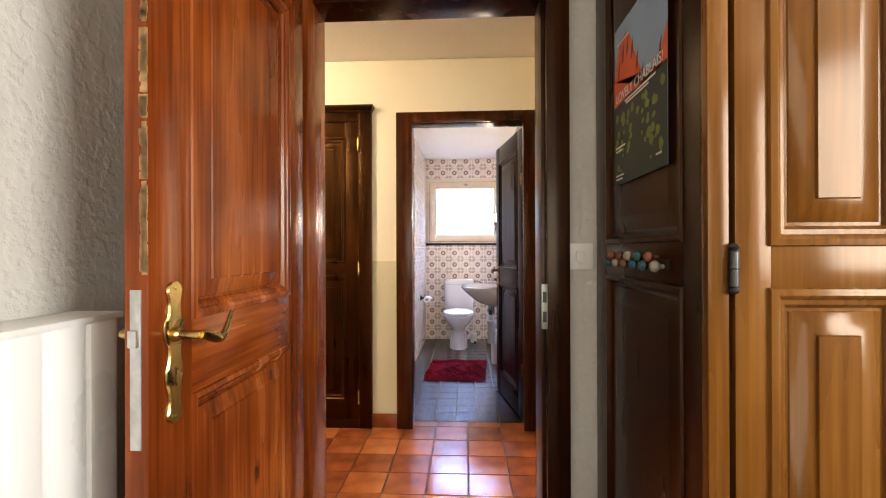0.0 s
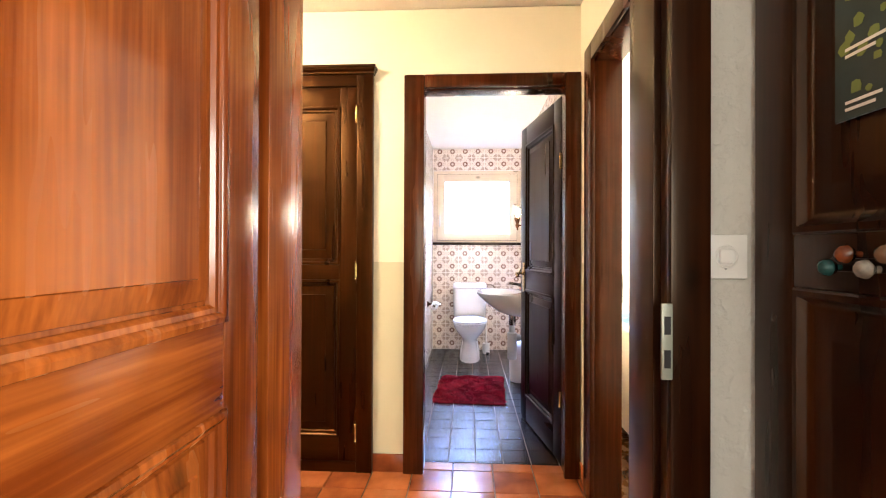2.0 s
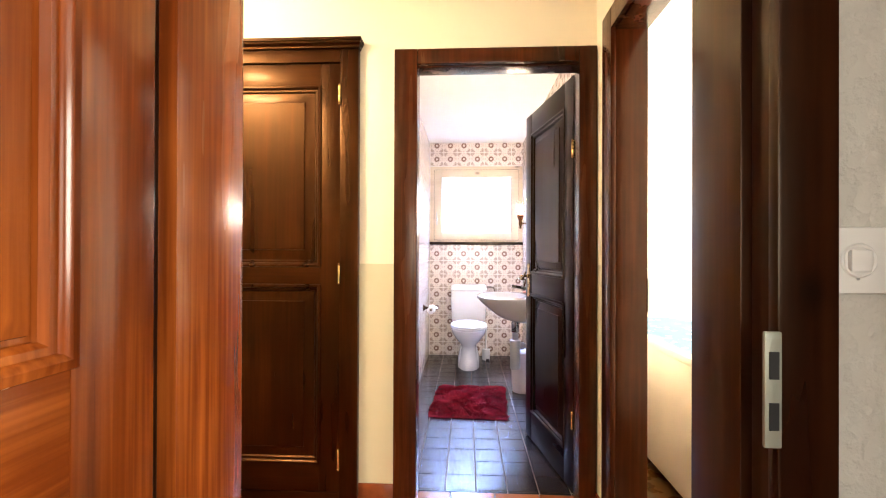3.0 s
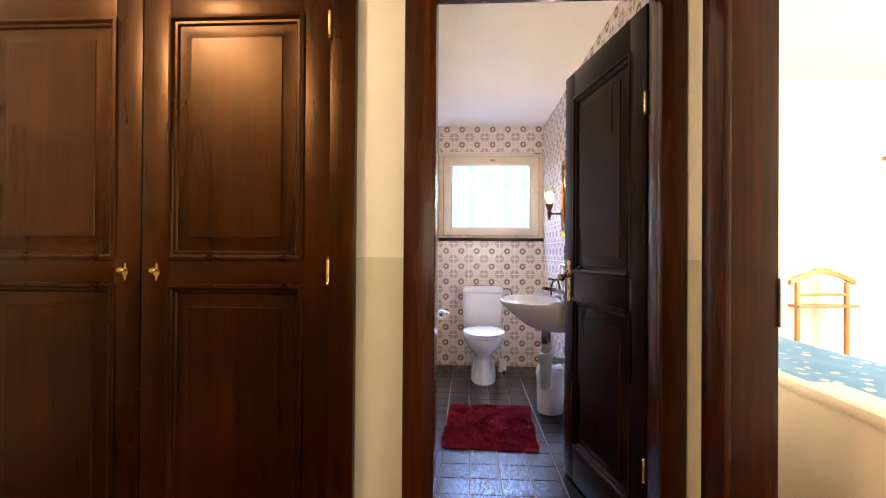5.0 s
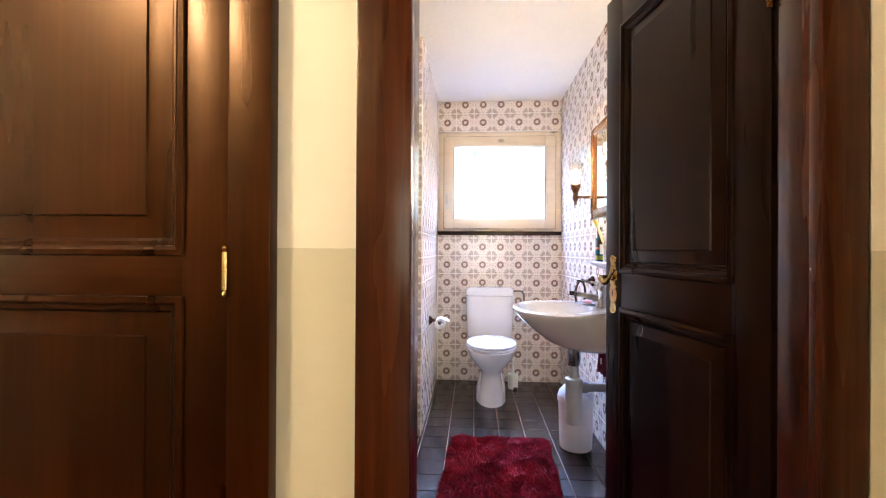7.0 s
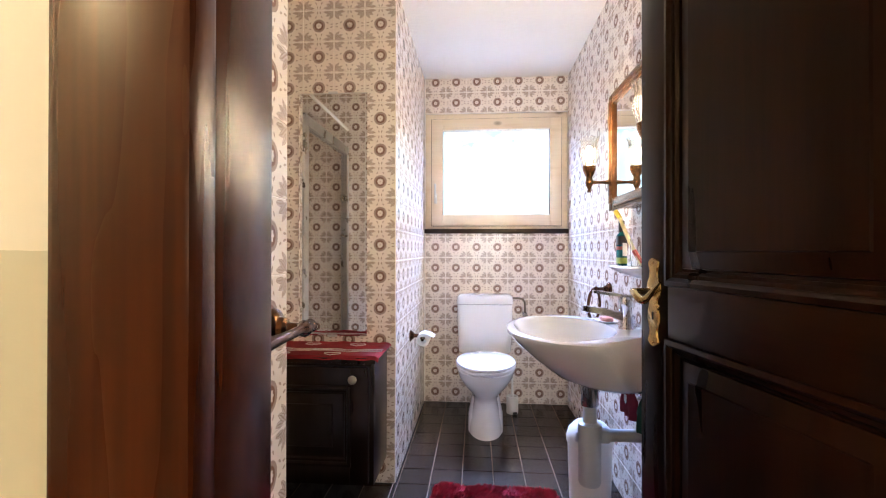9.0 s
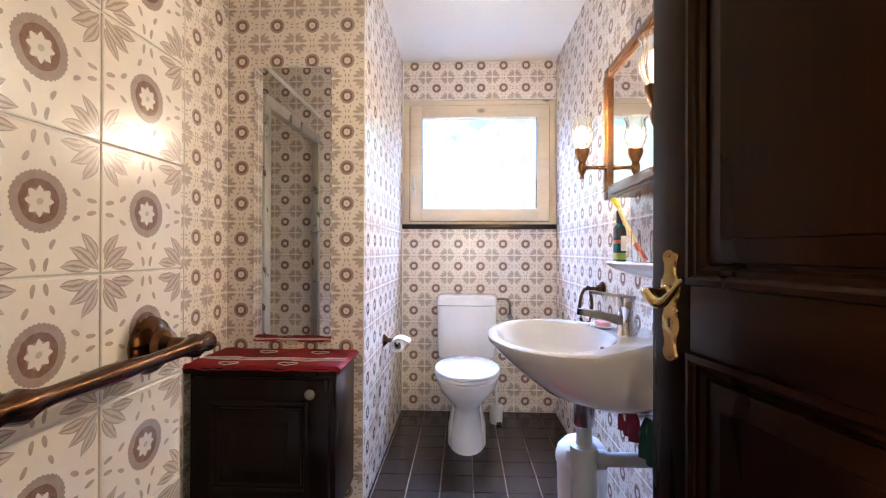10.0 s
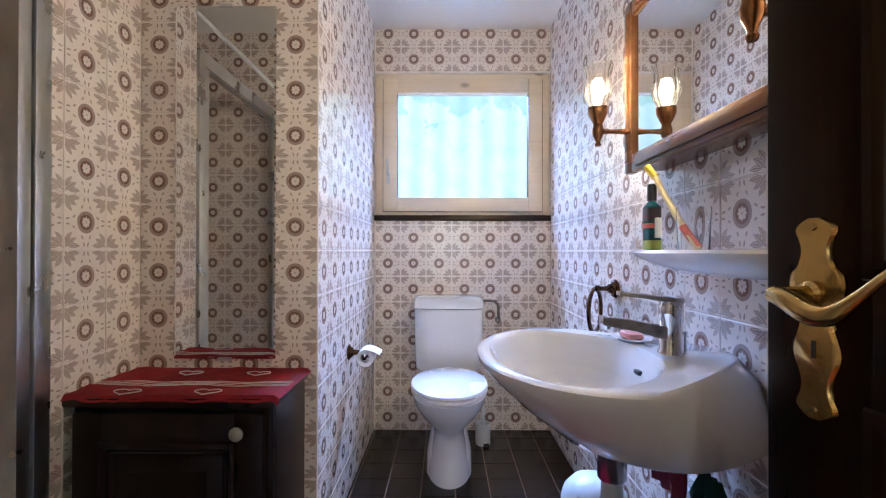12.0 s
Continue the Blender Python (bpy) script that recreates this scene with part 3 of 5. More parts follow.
# ---- hall cupboard ----
cupboard = thing("cupboard", pose(-2.1, 3.038, 0), "dark stained built-in cupboard with two panelled doors", "cupboard")
CW = 1.48
part("side_post", boxes((CW - 0.085, CW, 0.0, 0.05, 0.0, 2.09), bevel=0.004), WOOD_DARK, cupboard)
part("side_post", boxes((0, 0.085, 0.0, 0.05, 0.0, 2.09), bevel=0.004), WOOD_DARK, cupboard)
part("top_rail", boxes((0.085, CW - 0.085, 0.0, 0.05, 2.03, 2.09), bevel=0.003), WOOD_DARK_X, cupboard)
part("plinth", boxes((0.085, CW - 0.085, 0.004, 0.05, 0.0, 0.055), bevel=0.003), WOOD_DARK_X, cupboard)
bm = bmesh.new()
rings = []
for a, z in ((0, 2.09), (0.010, 2.092), (0.012, 2.100), (0.018, 2.105), (0.026, 2.110), (0.028, 2.116), (0.036, 2.118), (0.036, 2.130), (0, 2.132)):
    rings.append([(-a, 0.05, z), (-a, -a, z), (CW + a * 0.5, -a, z), (CW + a * 0.5, 0.05, z)])
loft(bm, rings)
part("cornice", bm, WOOD_DARK_X, cupboard, "", False)
for x0, hx in ((0.087, 0.60), (0.7445, 0.055)):
    leaf = part("door", boxes((0.0, 0.002, 0.03, 0.032, 1, 1.002)), WOOD_DARK, cupboard)
    leaf.location = (x0, 0.004, 0.06)
    panel_leaf(leaf, 0.653, 1.965, 0.026, [(0.13, 0.945), (1.035, 1.86)], 0.095, 0, WOOD_DARK, WOOD_DARK_X)
    bm = bmesh.new()
    loft(bm, [[(hx + 0.010 * math.cos(a) * (1 + 0.35 * math.cos(4 * a)), y, 0.99 + 0.026 * math.sin(a) * (1 + 0.2 * math.cos(4 * a))) for a in [2 * math.pi * i / 24 for i in range(24)]] for y in (0, -0.003)])
    lathe(bm, [(0.004, 0), (0.004, 0.014), (0.009, 0.018), (0.011, 0.024), (0.007, 0.03), (0, 0.031)], Matrix.Translation((hx, -0.002, 0.995)) @ Matrix.Rotation(radians(90), 4, "X"), 14)
    part("knob", bm, BRASS, leaf, "small brass pull on a plate")
for z in (0.16, 1.01, 1.83):
    hinge(cupboard, CW - 0.0865, -0.004, z, BRASS, 0.10, 0.006)

# ---- closet in the first room ----
closet = thing("closet", pose(0.44, 0.87, 0), "built-in closet with honey-brown front and panelled side darkened for shade", "closet")
# Side pieces carry the shade in their colour, much darker than the front.
part("side_stile", boxes((0, 0.03, 0, 0.13, 0, 2.41), bevel=0.003), WOOD_SHADE_SIDE, closet)
part("side_stile", boxes((0, 0.03, 0.63, 0.735, 0, 2.41), bevel=0.003), WOOD_SHADE_SIDE, closet)
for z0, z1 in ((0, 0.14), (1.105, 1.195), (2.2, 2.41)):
    part("side_rail", boxes((0.001, 0.029, 0.13, 0.63, z0, z1), bevel=0.003), WOOD_SHADE_SIDE, closet)
for z0, z1 in ((0.14, 1.105), (1.195, 2.2)):
    bm = bmesh.new()
    prof = [(0.0, 0.0), (0.004, -0.004), (0.014, -0.004), (0.02, 0.006), (0.03, 0.012), (0.036, 0.012), (0.075, 0.005), (0.08, 0.005)]
    rings = [[(y, 0.13 + a, z0 + a), (y, 0.63 - a, z0 + a), (y, 0.63 - a, z1 - a), (y, 0.13 + a, z1 - a)] for a, y in prof]
    vs = [[bm.verts.new(p) for p in r] for r in rings]
    for p, q in zip(vs, vs[1:]):
        for i in range(4):
            bm.faces.new((p[i], p[(i + 1) % 4], q[(i + 1) % 4], q[i]))
    bm.faces.new(vs[-1])
    part("side_panel", bm, WOOD_SHADE_SIDE, closet)
part("front_post", boxes((-0.030, 0.005, -0.022, 0.0, 0, 2.41), bevel=0.004), WOOD_HONEY, closet, "honey-brown post")
part("top_board", boxes((0.03, 1.85, 0.0, 0.735, 2.3, 2.40)), WOOD_DARK, closet)
part("back_board", boxes((0.04, 1.85, 0.30, 0.32, 0, 2.3)), WOOD_DARK, closet)
leaf = part("door", boxes((0.0, 0.002, 0.02, 0.022, 1, 1.002)), WOOD_HONEY, closet, "honey-brown panelled door")
leaf.location = (0.015, -0.02, 0.03)
panel_leaf(leaf, 0.33, 2.30, 0.032, [(0.14, 1.08), (1.16, 2.1)], 0.058, 0, WOOD_HONEY, WOOD_HONEY)
leaf = part("door", boxes((0.0, 0.002, 0.02, 0.022, 1, 1.002)), WOOD_HONEY, closet, "honey-brown panelled door")
leaf.location = (0.349, -0.02, 0.03)
panel_leaf(leaf, 0.9, 2.30, 0.032, [(0.14, 1.08), (1.16, 2.1)], 0.058, 0, WOOD_HONEY, WOOD_HONEY)
hinge(closet, 0.009, -0.027, 1.105, plain("blackened_iron", (0.05, 0.05, 0.05), 0.35, 0.8), 0.085, 0.008)

# poster on the closet's side: sheet, printed mountain, trees and lettering
poster = thing("poster", pose(0.4385, 1.405, 1.36, 90, 0, -90), "printed travel poster with an orange mountain above dark trees", "poster")
PW, PH = 0.345, 0.44
SKY = plain("poster_sky_blue", (0.25, 0.36, 0.50), 0.5, 0, 0.1)
ORANGE = plain("poster_orange", (0.62, 0.09, 0.02), 0.5, 0, 0.2)
NIGHT = plain("poster_dark_green", (0.012, 0.028, 0.028), 0.5, 0, 0.3)
OLIVE = plain("poster_olive", (0.15, 0.20, 0.035), 0.5, 0, 0.3)
INK = plain("poster_white", (0.75, 0.75, 0.72), 0.5, 0, 0.03)
MAROON = plain("poster_maroon", (0.12, 0.015, 0.01), 0.5, 0, 0.2)


def sheet(name, outline, depth, material, parent, label=""):
    bm = bmesh.new()
    loft(bm, [[(x, y, depth) for x, y in outline], [(x, y, depth + 0.0006) for x, y in outline]])
    return part(name, bm, material, parent, label, False)


sheet("paper", [(0, 0), (PW, 0), (PW, PH), (0, PH)], 0, SKY, poster)
rng = random.Random(11)
ridge = [(0, 0.22)] + [(PW * k / 14, 0.30 + 0.10 * math.sin(k * 0.45) + rng.uniform(-0.018, 0.018)) for k in range(15)] + [(PW, 0.22)]
sheet("mountain", ridge, 0.0008, ORANGE, poster, "orange mountain")
for k in range(9):
    x, y = 0.03 + k * 0.034, 0.265 + 0.07 * math.sin(k * 0.7 + 0.3)
    sheet("crag", [(x, y), (x + 0.012, y + 0.01), (x + 0.016, y + 0.05), (x + 0.004, y + 0.03)], 0.0016, MAROON, poster)
sheet("forest", [(0, 0), (PW, 0), (PW, 0.225), (PW * 0.7, 0.215), (PW * 0.4, 0.228), (0, 0.22)], 0.0016, NIGHT, poster, "dark green forest")
for k in range(60):
    x, y = rng.uniform(0.015, PW - 0.02), rng.uniform(0.03, 0.19)
    if abs(x - PW * 0.5) < 0.05 and y < 0.09:
        continue
    rr = rng.uniform(0.006, 0.017)
    sheet("leaf_patch", [(x + rr * math.cos(a) * rng.uniform(0.6, 1), y + rr * math.sin(a) * rng.uniform(0.6, 1)) for a in [i * math.pi / 4 for i in range(8)]], 0.0023 + k * 0.00001, OLIVE, poster)


def writing(text, x, y, size, material, parent, depth):
    cu = bpy.data.curves.new("lettering", "FONT")
    cu.body, cu.size, cu.extrude = text, size, 0.0002
    tmp = new("lettering", cu)
    me = bpy.data.meshes.new_from_object(tmp.evaluated_get(bpy.context.evaluated_depsgraph_get()))
    bpy.data.objects.remove(tmp)
    me.materials.append(material)
    ob = new("lettering", me)
    ob.parent, ob.location = parent, (x, y, depth)
    return ob


writing("LOVELY CHABLAIS!", 0.022, 0.228, 0.036, INK, poster, 0.0036)
for x, y, w in ((0.09, 0.214, 0.20), (0.10, 0.206, 0.15), (0.02, 0.10, 0.07), (0.02, 0.09, 0.05), (0.02, 0.022, 0.06), (0.02, 0.012, 0.05), (0.29, 0.03, 0.03), (0.03, 0.385, 0.09)):
    sheet("text_bar", [(x, y), (x + w, y), (x + w, y + 0.0045), (x, y + 0.0045)], 0.0032, INK, poster)

# coloured knobs on a rail
hooks = thing("coat_hook", pose(0.44, 1.05, 1.145), "row of painted ceramic coat knobs on a dark rail", "coat hooks")
part("rail", boxes((-0.008, 0.0, 0.0, 0.36, -0.008, 0.012), bevel=0.002), WOOD_BLACK, hooks)
KNOB_COLOURS = [(0.40, 0.36, 0.30), (0.02, 0.14, 0.14), (0.22, 0.14, 0.06), (0.24, 0.06, 0.02), (0.02, 0.10, 0.20), (0.16, 0.08, 0.04), (0.02, 0.12, 0.12), (0.38, 0.34, 0.28)]
for k in range(11):
    up = k % 2
    bm = bmesh.new()
    lathe(bm, [(0.005, 0), (0.005, 0.010), (0.010, 0.013), (0.0135, 0.020), (0.011, 0.028), (0.005, 0.032), (0, 0.0325)], pose(-0.006, 0.02 + 0.032 * k, 0.018 if up else -0.002, 0, -90, 0), 14)
    c = tuple(q * 0.6 for q in KNOB_COLOURS[(k * 3) % 8])
    part("knob", bm, plain("painted_ceramic", c, 0.15, 0, 0.4, 60, 0), hooks)

# light switch
switch = thing("light_switch", pose(0.3875, 1.6195, 1.156), "white square wall switch beside the door frame", "light switch")
part("plate", boxes((-0.0425, 0.0425, -0.010, 0, -0.0435, 0.0435), bevel=0.003), WHITE, switch)
bm = bmesh.new()
lathe(bm, [(0.021, 0), (0.023, 0.002), (0.021, 0.004), (0.018, 0.003)], pose(0, -0.010, 0, 90), 28)
part("ring", bm, WHITE, switch)
part("rocker", boxes((-0.013, 0.013, -0.017, -0.010, -0.014, 0.014), bevel=0.002), WHITE, switch)
part("screw", boxes((-0.002, 0.002, -0.0115, -0.0098, -0.026, -0.022), bevel=0.001), ZINC, switch)

# radiator behind the open door
radiator = thing("radiator", pose(-0.735, 0, 0), "white enamelled panel radiator under the plaster wall", "radiator")
for k in range(19):
    y0 = -0.6 + k * 0.085
    part("column", boxes((-0.03, 0.0, y0 + 0.008, y0 + 0.077, 0.14, 1.04), bevel=0.009), ENAMEL, radiator)
part("front_panel", boxes((-0.06, -0.012, -0.6, 1.02, 0.15, 1.035), bevel=0.003), ENAMEL, radiator)
part("top_grille", boxes((-0.115, 0.0, -0.605, 1.025, 1.035, 1.05), bevel=0.004), ENAMEL, radiator)
part("back_panel", boxes((-0.115, -0.09, -0.6, 1.02, 0.15, 1.03), bevel=0.003), ENAMEL, radiator)
for y0 in (-0.4, 0.8):
    part("bracket", boxes((-0.136, -0.112, y0, y0 + 0.04, 0.2, 0.95)), ENAMEL, radiator)
    part("foot", boxes((-0.09, -0.04, y0, y0 + 0.04, -0.002, 0.16)), ENAMEL, radiator)

# hall ceiling lamp
hall_lamp = thing("ceiling_lamp", pose(-1.68, 2.03, 2.44), "round frosted glass ceiling lamp, lit", "ceiling lamp")
bm = bmesh.new()
lathe(bm, [(0, 0), (0.13, 0), (0.13, -0.02), (0.12, -0.022)], None, 32)
part("base", bm, BRASS, hall_lamp)
bm = bmesh.new()
lathe(bm, [(0.12, -0.02), (0.13, -0.06), (0.12, -0.12), (0.08, -0.17), (0, -0.19)], None, 32)
part("shade", bm, glow("frosted_lit_glass", (1.0, 0.80, 0.55), HALL_GLOW), hall_lamp, "frosted glass shade")

# ---- bathroom ----
# window
window_1 = thing("window_1", pose(0, 0, 0), "pale wooden tilt window with a dark ledge", "window", "", "structure")
def frame_boxes(x0, x1, z0, z1, w, y0, y1):
    return boxes((x0, x0 + w, y0, y1, z0, z1), (x1 - w, x1, y0, y1, z0, z1), (x0 + w, x1 - w, y0, y1, z0, z0 + w), (x0 + w, x1 - w, y0, y1, z1 - w, z1), bevel=0.004)
part("window_frame", frame_boxes(-0.533, 0.495, 1.265, 2.108, 0.055, 6.07, 6.15), WOOD_PALE, window_1)
sash = part("sash", frame_boxes(-0.487, 0.450, 1.288, 2.068, 0.082, 6.052, 6.115), WOOD_PALE, window_1)
# Thin dark strip drawn for the shaded gap between sash and frame.
part("sash_gap_shade", frame_boxes(-0.491, 0.454, 1.284, 2.072, 0.006, 6.064, 6.0695), plain("sash_gap_brown", (0.05, 0.03, 0.02), 0.7), window_1, "dark strip for the shaded gap round the sash")
part("gasket", frame_boxes(-0.410, 0.373, 1.362, 1.994, 0.008, 6.056, 6.10), BLACK, window_1)
pane = part("pane", boxes((-0.404, 0.366, 6.092, 6.096, 1.37, 1.986)), PANE, window_1, "clear pane")
pane.visible_shadow = False
bm = boxes((-0.467, -0.447, 6.044, 6.052, 1.45, 1.52), bevel=0.002)
tube(bm, [(-0.457, 6.044, 1.50), (-0.457, 6.02, 1.50), (-0.457, 6.012, 1.505), (-0.457, 6.010, 1.53), (-0.457, 6.012, 1.59)], [0.007, 0.007, 0.008, 0.008, 0.006], 10)
part("window_handle", bm, STEEL, window_1, "grey metal handle")
part("window_sill", boxes((-0.537, 0.499, 6.030, 6.10, 1.232, 1.264), bevel=0.004), WOOD_BLACK, window_1, "dark wooden ledge")

# outside: a painted board that glows in place of a daylit garden
m, n, l, b = shader("glowing_garden_board")
tc = n.new("ShaderNodeTexCoord")
sp = n.new("ShaderNodeSeparateXYZ")
l.new(tc.outputs["Object"], sp.inputs[0])
g = noise_tex(n, l, 5, 6)
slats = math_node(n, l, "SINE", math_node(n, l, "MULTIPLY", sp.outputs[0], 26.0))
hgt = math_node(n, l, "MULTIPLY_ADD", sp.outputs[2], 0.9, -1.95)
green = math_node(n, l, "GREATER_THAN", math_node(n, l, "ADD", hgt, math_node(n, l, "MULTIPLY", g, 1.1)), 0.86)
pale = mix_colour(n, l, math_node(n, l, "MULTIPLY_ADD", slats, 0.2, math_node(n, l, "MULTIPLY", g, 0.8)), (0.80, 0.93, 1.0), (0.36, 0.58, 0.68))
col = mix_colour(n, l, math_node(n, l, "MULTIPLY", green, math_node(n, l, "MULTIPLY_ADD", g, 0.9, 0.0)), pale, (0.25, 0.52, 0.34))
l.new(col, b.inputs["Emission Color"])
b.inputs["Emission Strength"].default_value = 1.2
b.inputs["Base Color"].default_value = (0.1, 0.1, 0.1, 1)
tagged(make("backdrop", boxes((-3, 3, 8.0, 8.05, -0.5, 2.66)), m), "glowing board painted as garden fence and hedge beyond the window", "backdrop", "", "structure")
tagged(make("ground", boxes((-60, 60, -60, 60, -0.3, -0.2)), plain("garden_ground", (0.10, 0.13, 0.05), 0.9)), "garden ground round the house", "ground", "", "structure")


def oval(cx, cy, rx, ry, z, n_=40, back=None, p=2.0):
    out = []
    for i in range(n_):
        a = 2 * math.pi * i / n_
        c, s = math.cos(a), math.sin(a)
        x = cx + rx * math.copysign(abs(c) ** (2 / p), c)
        y = cy + ry * math.copysign(abs(s) ** (2 / p), s)
        if back is not None:
            y = min(y, back)
        out.append((x, y, z))
    return out


# toilet, standing with its cistern against the far wall; local y runs away from the wall's front
toilet = thing("toilet", pose(-0.10, 5.4, 0), "white ceramic close-coupled toilet with its lid closed", "toilet")
bm = bmesh.new()
loft(bm, [oval(0, 0.19, 0.103, 0.195, 0), oval(0, 0.19, 0.103, 0.195, 0.03), oval(0, 0.19, 0.098, 0.185, 0.08), oval(0, 0.185, 0.072, 0.155, 0.19), oval(0, 0.18, 0.080, 0.17, 0.235),
          oval(0, 0.155, 0.135, 0.225, 0.30), oval(0, 0.145, 0.165, 0.245, 0.35), oval(0, 0.14, 0.176, 0.25, 0.392), oval(0, 0.14, 0.172, 0.245, 0.398)])
box(bm, -0.10, 0.10, 0.30, 0.60, 0.24, 0.396, 0.02)
part("bowl", bm, CERAMIC, toilet)
for s in (-1, 1):
    bm = bmesh.new()
    loft(bm, [oval(s * 0.062, 0.20, 0.048, 0.12, 0.0, 24), oval(s * 0.062, 0.20, 0.045, 0.11, 0.10, 24), oval(s * 0.055, 0.22, 0.03, 0.06, 0.20, 24)])
    part("foot_lobe", bm, CERAMIC, toilet)
bm = bmesh.new()
loft(bm, [oval(0, 0.14, 0.176, 0.255, 0.402), oval(0, 0.14, 0.181, 0.26, 0.407), oval(0, 0.14, 0.181, 0.26, 0.416), oval(0, 0.14, 0.176, 0.254, 0.420)])
part("seat", bm, SEAT, toilet)
bm = bmesh.new()
loft(bm, [oval(0, 0.142, 0.177, 0.256, 0.4225), oval(0, 0.142, 0.182, 0.262, 0.427), oval(0, 0.142, 0.178, 0.257, 0.437), oval(0, 0.142, 0.150, 0.225, 0.443), oval(0, 0.142, 0.07, 0.12, 0.446)])
part("lid", bm, SEAT, toilet)
bm = bmesh.new()
loft(bm, [oval(0, 0.555, 0.165, 0.085, 0.39, 48, None, 4), oval(0, 0.555, 0.182, 0.095, 0.41, 48, None, 5), oval(0, 0.555, 0.190, 0.10, 0.60, 48, None, 6), oval(0, 0.555, 0.191, 0.10, 0.735, 48, None, 6)])
part("cistern", bm, CERAMIC, toilet)
bm = bmesh.new()
loft(bm, [oval(0, 0.555, 0.190, 0.099, 0.737, 48, None, 6), oval(0, 0.555, 0.196, 0.105, 0.741, 48, None, 6), oval(0, 0.555, 0.192, 0.102, 0.785, 48, None, 5), oval(0, 0.555, 0.178, 0.090, 0.802, 48, None, 4), oval(0, 0.555, 0.12, 0.06, 0.806, 48, None, 3)])
part("cistern_lid", bm, CERAMIC, toilet)

water = thing("water_pipe", pose(0.11, 5.99, 0.77), "thin metal water pipe from cistern to wall valve", "pipe")
bm = bmesh.new()
tube(bm, [(-0.03, 0, 0), (0.03, 0, 0), (0.06, 0, -0.005), (0.075, 0.005, -0.03), (0.077, 0.01, -0.10)], 0.008)
part("pipe", bm, plain("tarnished_pipe", (0.20, 0.16, 0.12), 0.35, 0.8), water)
bm = bmesh.new()
lathe(bm, [(0.0, -0.03), (0.012, -0.03), (0.012, 0.0), (0.018, 0.002), (0.018, 0.02), (0, 0.02)], pose(0.077, 0.06, -0.115, 90), 14)
tube(bm, [(0.077, 0.035, -0.115), (0.077, 0.01, -0.10)], 0.009)
part("valve", bm, CHROME, water)

brush = thing("toilet_brush", pose(0.087, 5.87, 0), "white toilet brush in its round holder", "toilet brush")
bm = bmesh.new()
lathe(bm, [(0.0, 0.0), (0.036, 0.0), (0.040, 0.01), (0.041, 0.115), (0.036, 0.118), (0.034, 0.03), (0, 0.028)], None, 24)
part("holder", bm, WHITE, brush)
part("notch", boxes((0.0, 0.030, -0.042, -0.030, 0.0, 0.018), bevel=0.002), BLACK, brush)
bm = bmesh.new()
lathe(bm, [(0, 0.03), (0.026, 0.035), (0.026, 0.09), (0.008, 0.1), (0.007, 0.30), (0.011, 0.31), (0.011, 0.37), (0, 0.375)], None, 16)
part("brush", bm, WHITE, brush)

roll = thing("toilet_paper_holder", pose(-0.54, 5.35, 0.615), "dark bronze paper holder with a white toilet roll", "paper holder")
bm = bmesh.new()
lathe(bm, [(0, 0), (0.032, 0), (0.034, 0.006), (0.024, 0.012), (0.02, 0.02), (0.012, 0.024), (0.010, 0.05), (0, 0.052)], pose(0, 0, 0, 0, 90), 20)
tube(bm, [(0.045, 0, 0), (0.065, -0.02, -0.005), (0.075, -0.05, -0.018), (0.078, -0.04, -0.02), (0.078, 0.09, -0.02)], 0.006)
part("holder", bm, BRONZE, roll)
bm = bmesh.new()
lathe(bm, [(0.02, -0.05), (0.036, -0.05), (0.037, -0.045), (0.037, 0.045), (0.036, 0.05), (0.02, 0.05), (0.02, -0.05)], pose(0.078, 0.02, -0.02, 90), 28)
part("paper_roll", bm, PAPER, roll)
bm = bmesh.new()
pts = [(0.070, 0.0, 0.016), (0.090, 0.0, 0.016), (0.115, 0.0, 0.008), (0.140, 0.0, -0.006)]
loft(bm, [[(x, -0.03, z), (x, 0.07, z), (x, 0.07, z + 0.001), (x, -0.03, z + 0.001)] for x, _, z in pts])
part("loose_sheet", bm, PAPER, roll)

# washbasin: a lofted bowl with an inner hollow
basin = thing("washbasin", pose(0.497, 4.35, 0), "white ceramic wall-hung washbasin with a deep rounded bowl", "washbasin")
def basin_ring(front, wide, back, taper, z, n_=56):
    """A plan outline that narrows towards the wall: front and back reach measured from the wall."""
    cx = -(back + (front - back) * 0.55)
    out = []
    for i in range(n_):
        a = 2 * math.pi * i / n_
        c, s = math.cos(a), math.sin(a)
        x = cx + c * ((-back - cx) if c > 0 else (front + cx))
        y = wide * math.copysign(abs(s) ** 0.85, s) * (1 - taper * max(0, c))
        out.append((min(x, -0.002), y, z))
    return out
bm = bmesh.new()
loft(bm, [basin_ring(0.255, 0.11, 0.07, 0.0, 0.655), basin_ring(0.325, 0.17, 0.02, 0.1, 0.664), basin_ring(0.395, 0.225, -0.05, 0.25, 0.692), basin_ring(0.47, 0.268, -0.05, 0.42, 0.75), basin_ring(0.524, 0.292, -0.03, 0.50, 0.80), basin_ring(0.546, 0.302, 0.0, 0.55, 0.825), basin_ring(0.546, 0.302, 0.01, 0.56, 0.836), basin_ring(0.536, 0.293, 0.02, 0.56, 0.842),
          basin_ring(0.520, 0.262, 0.185, 0.15, 0.841), basin_ring(0.508, 0.250, 0.195, 0.15, 0.828), basin_ring(0.476, 0.212, 0.212, 0.1, 0.77), basin_ring(0.405, 0.145, 0.228, 0.05, 0.73), basin_ring(0.31, 0.05, 0.25, 0.0, 0.716)])
part("bowl", bm, CERAMIC, basin)
part("overflow_slot", boxes((-0.212, -0.199, -0.013, 0.013, 0.792, 0.802), bevel=0.003), BLACK, basin)
bm = bmesh.new()
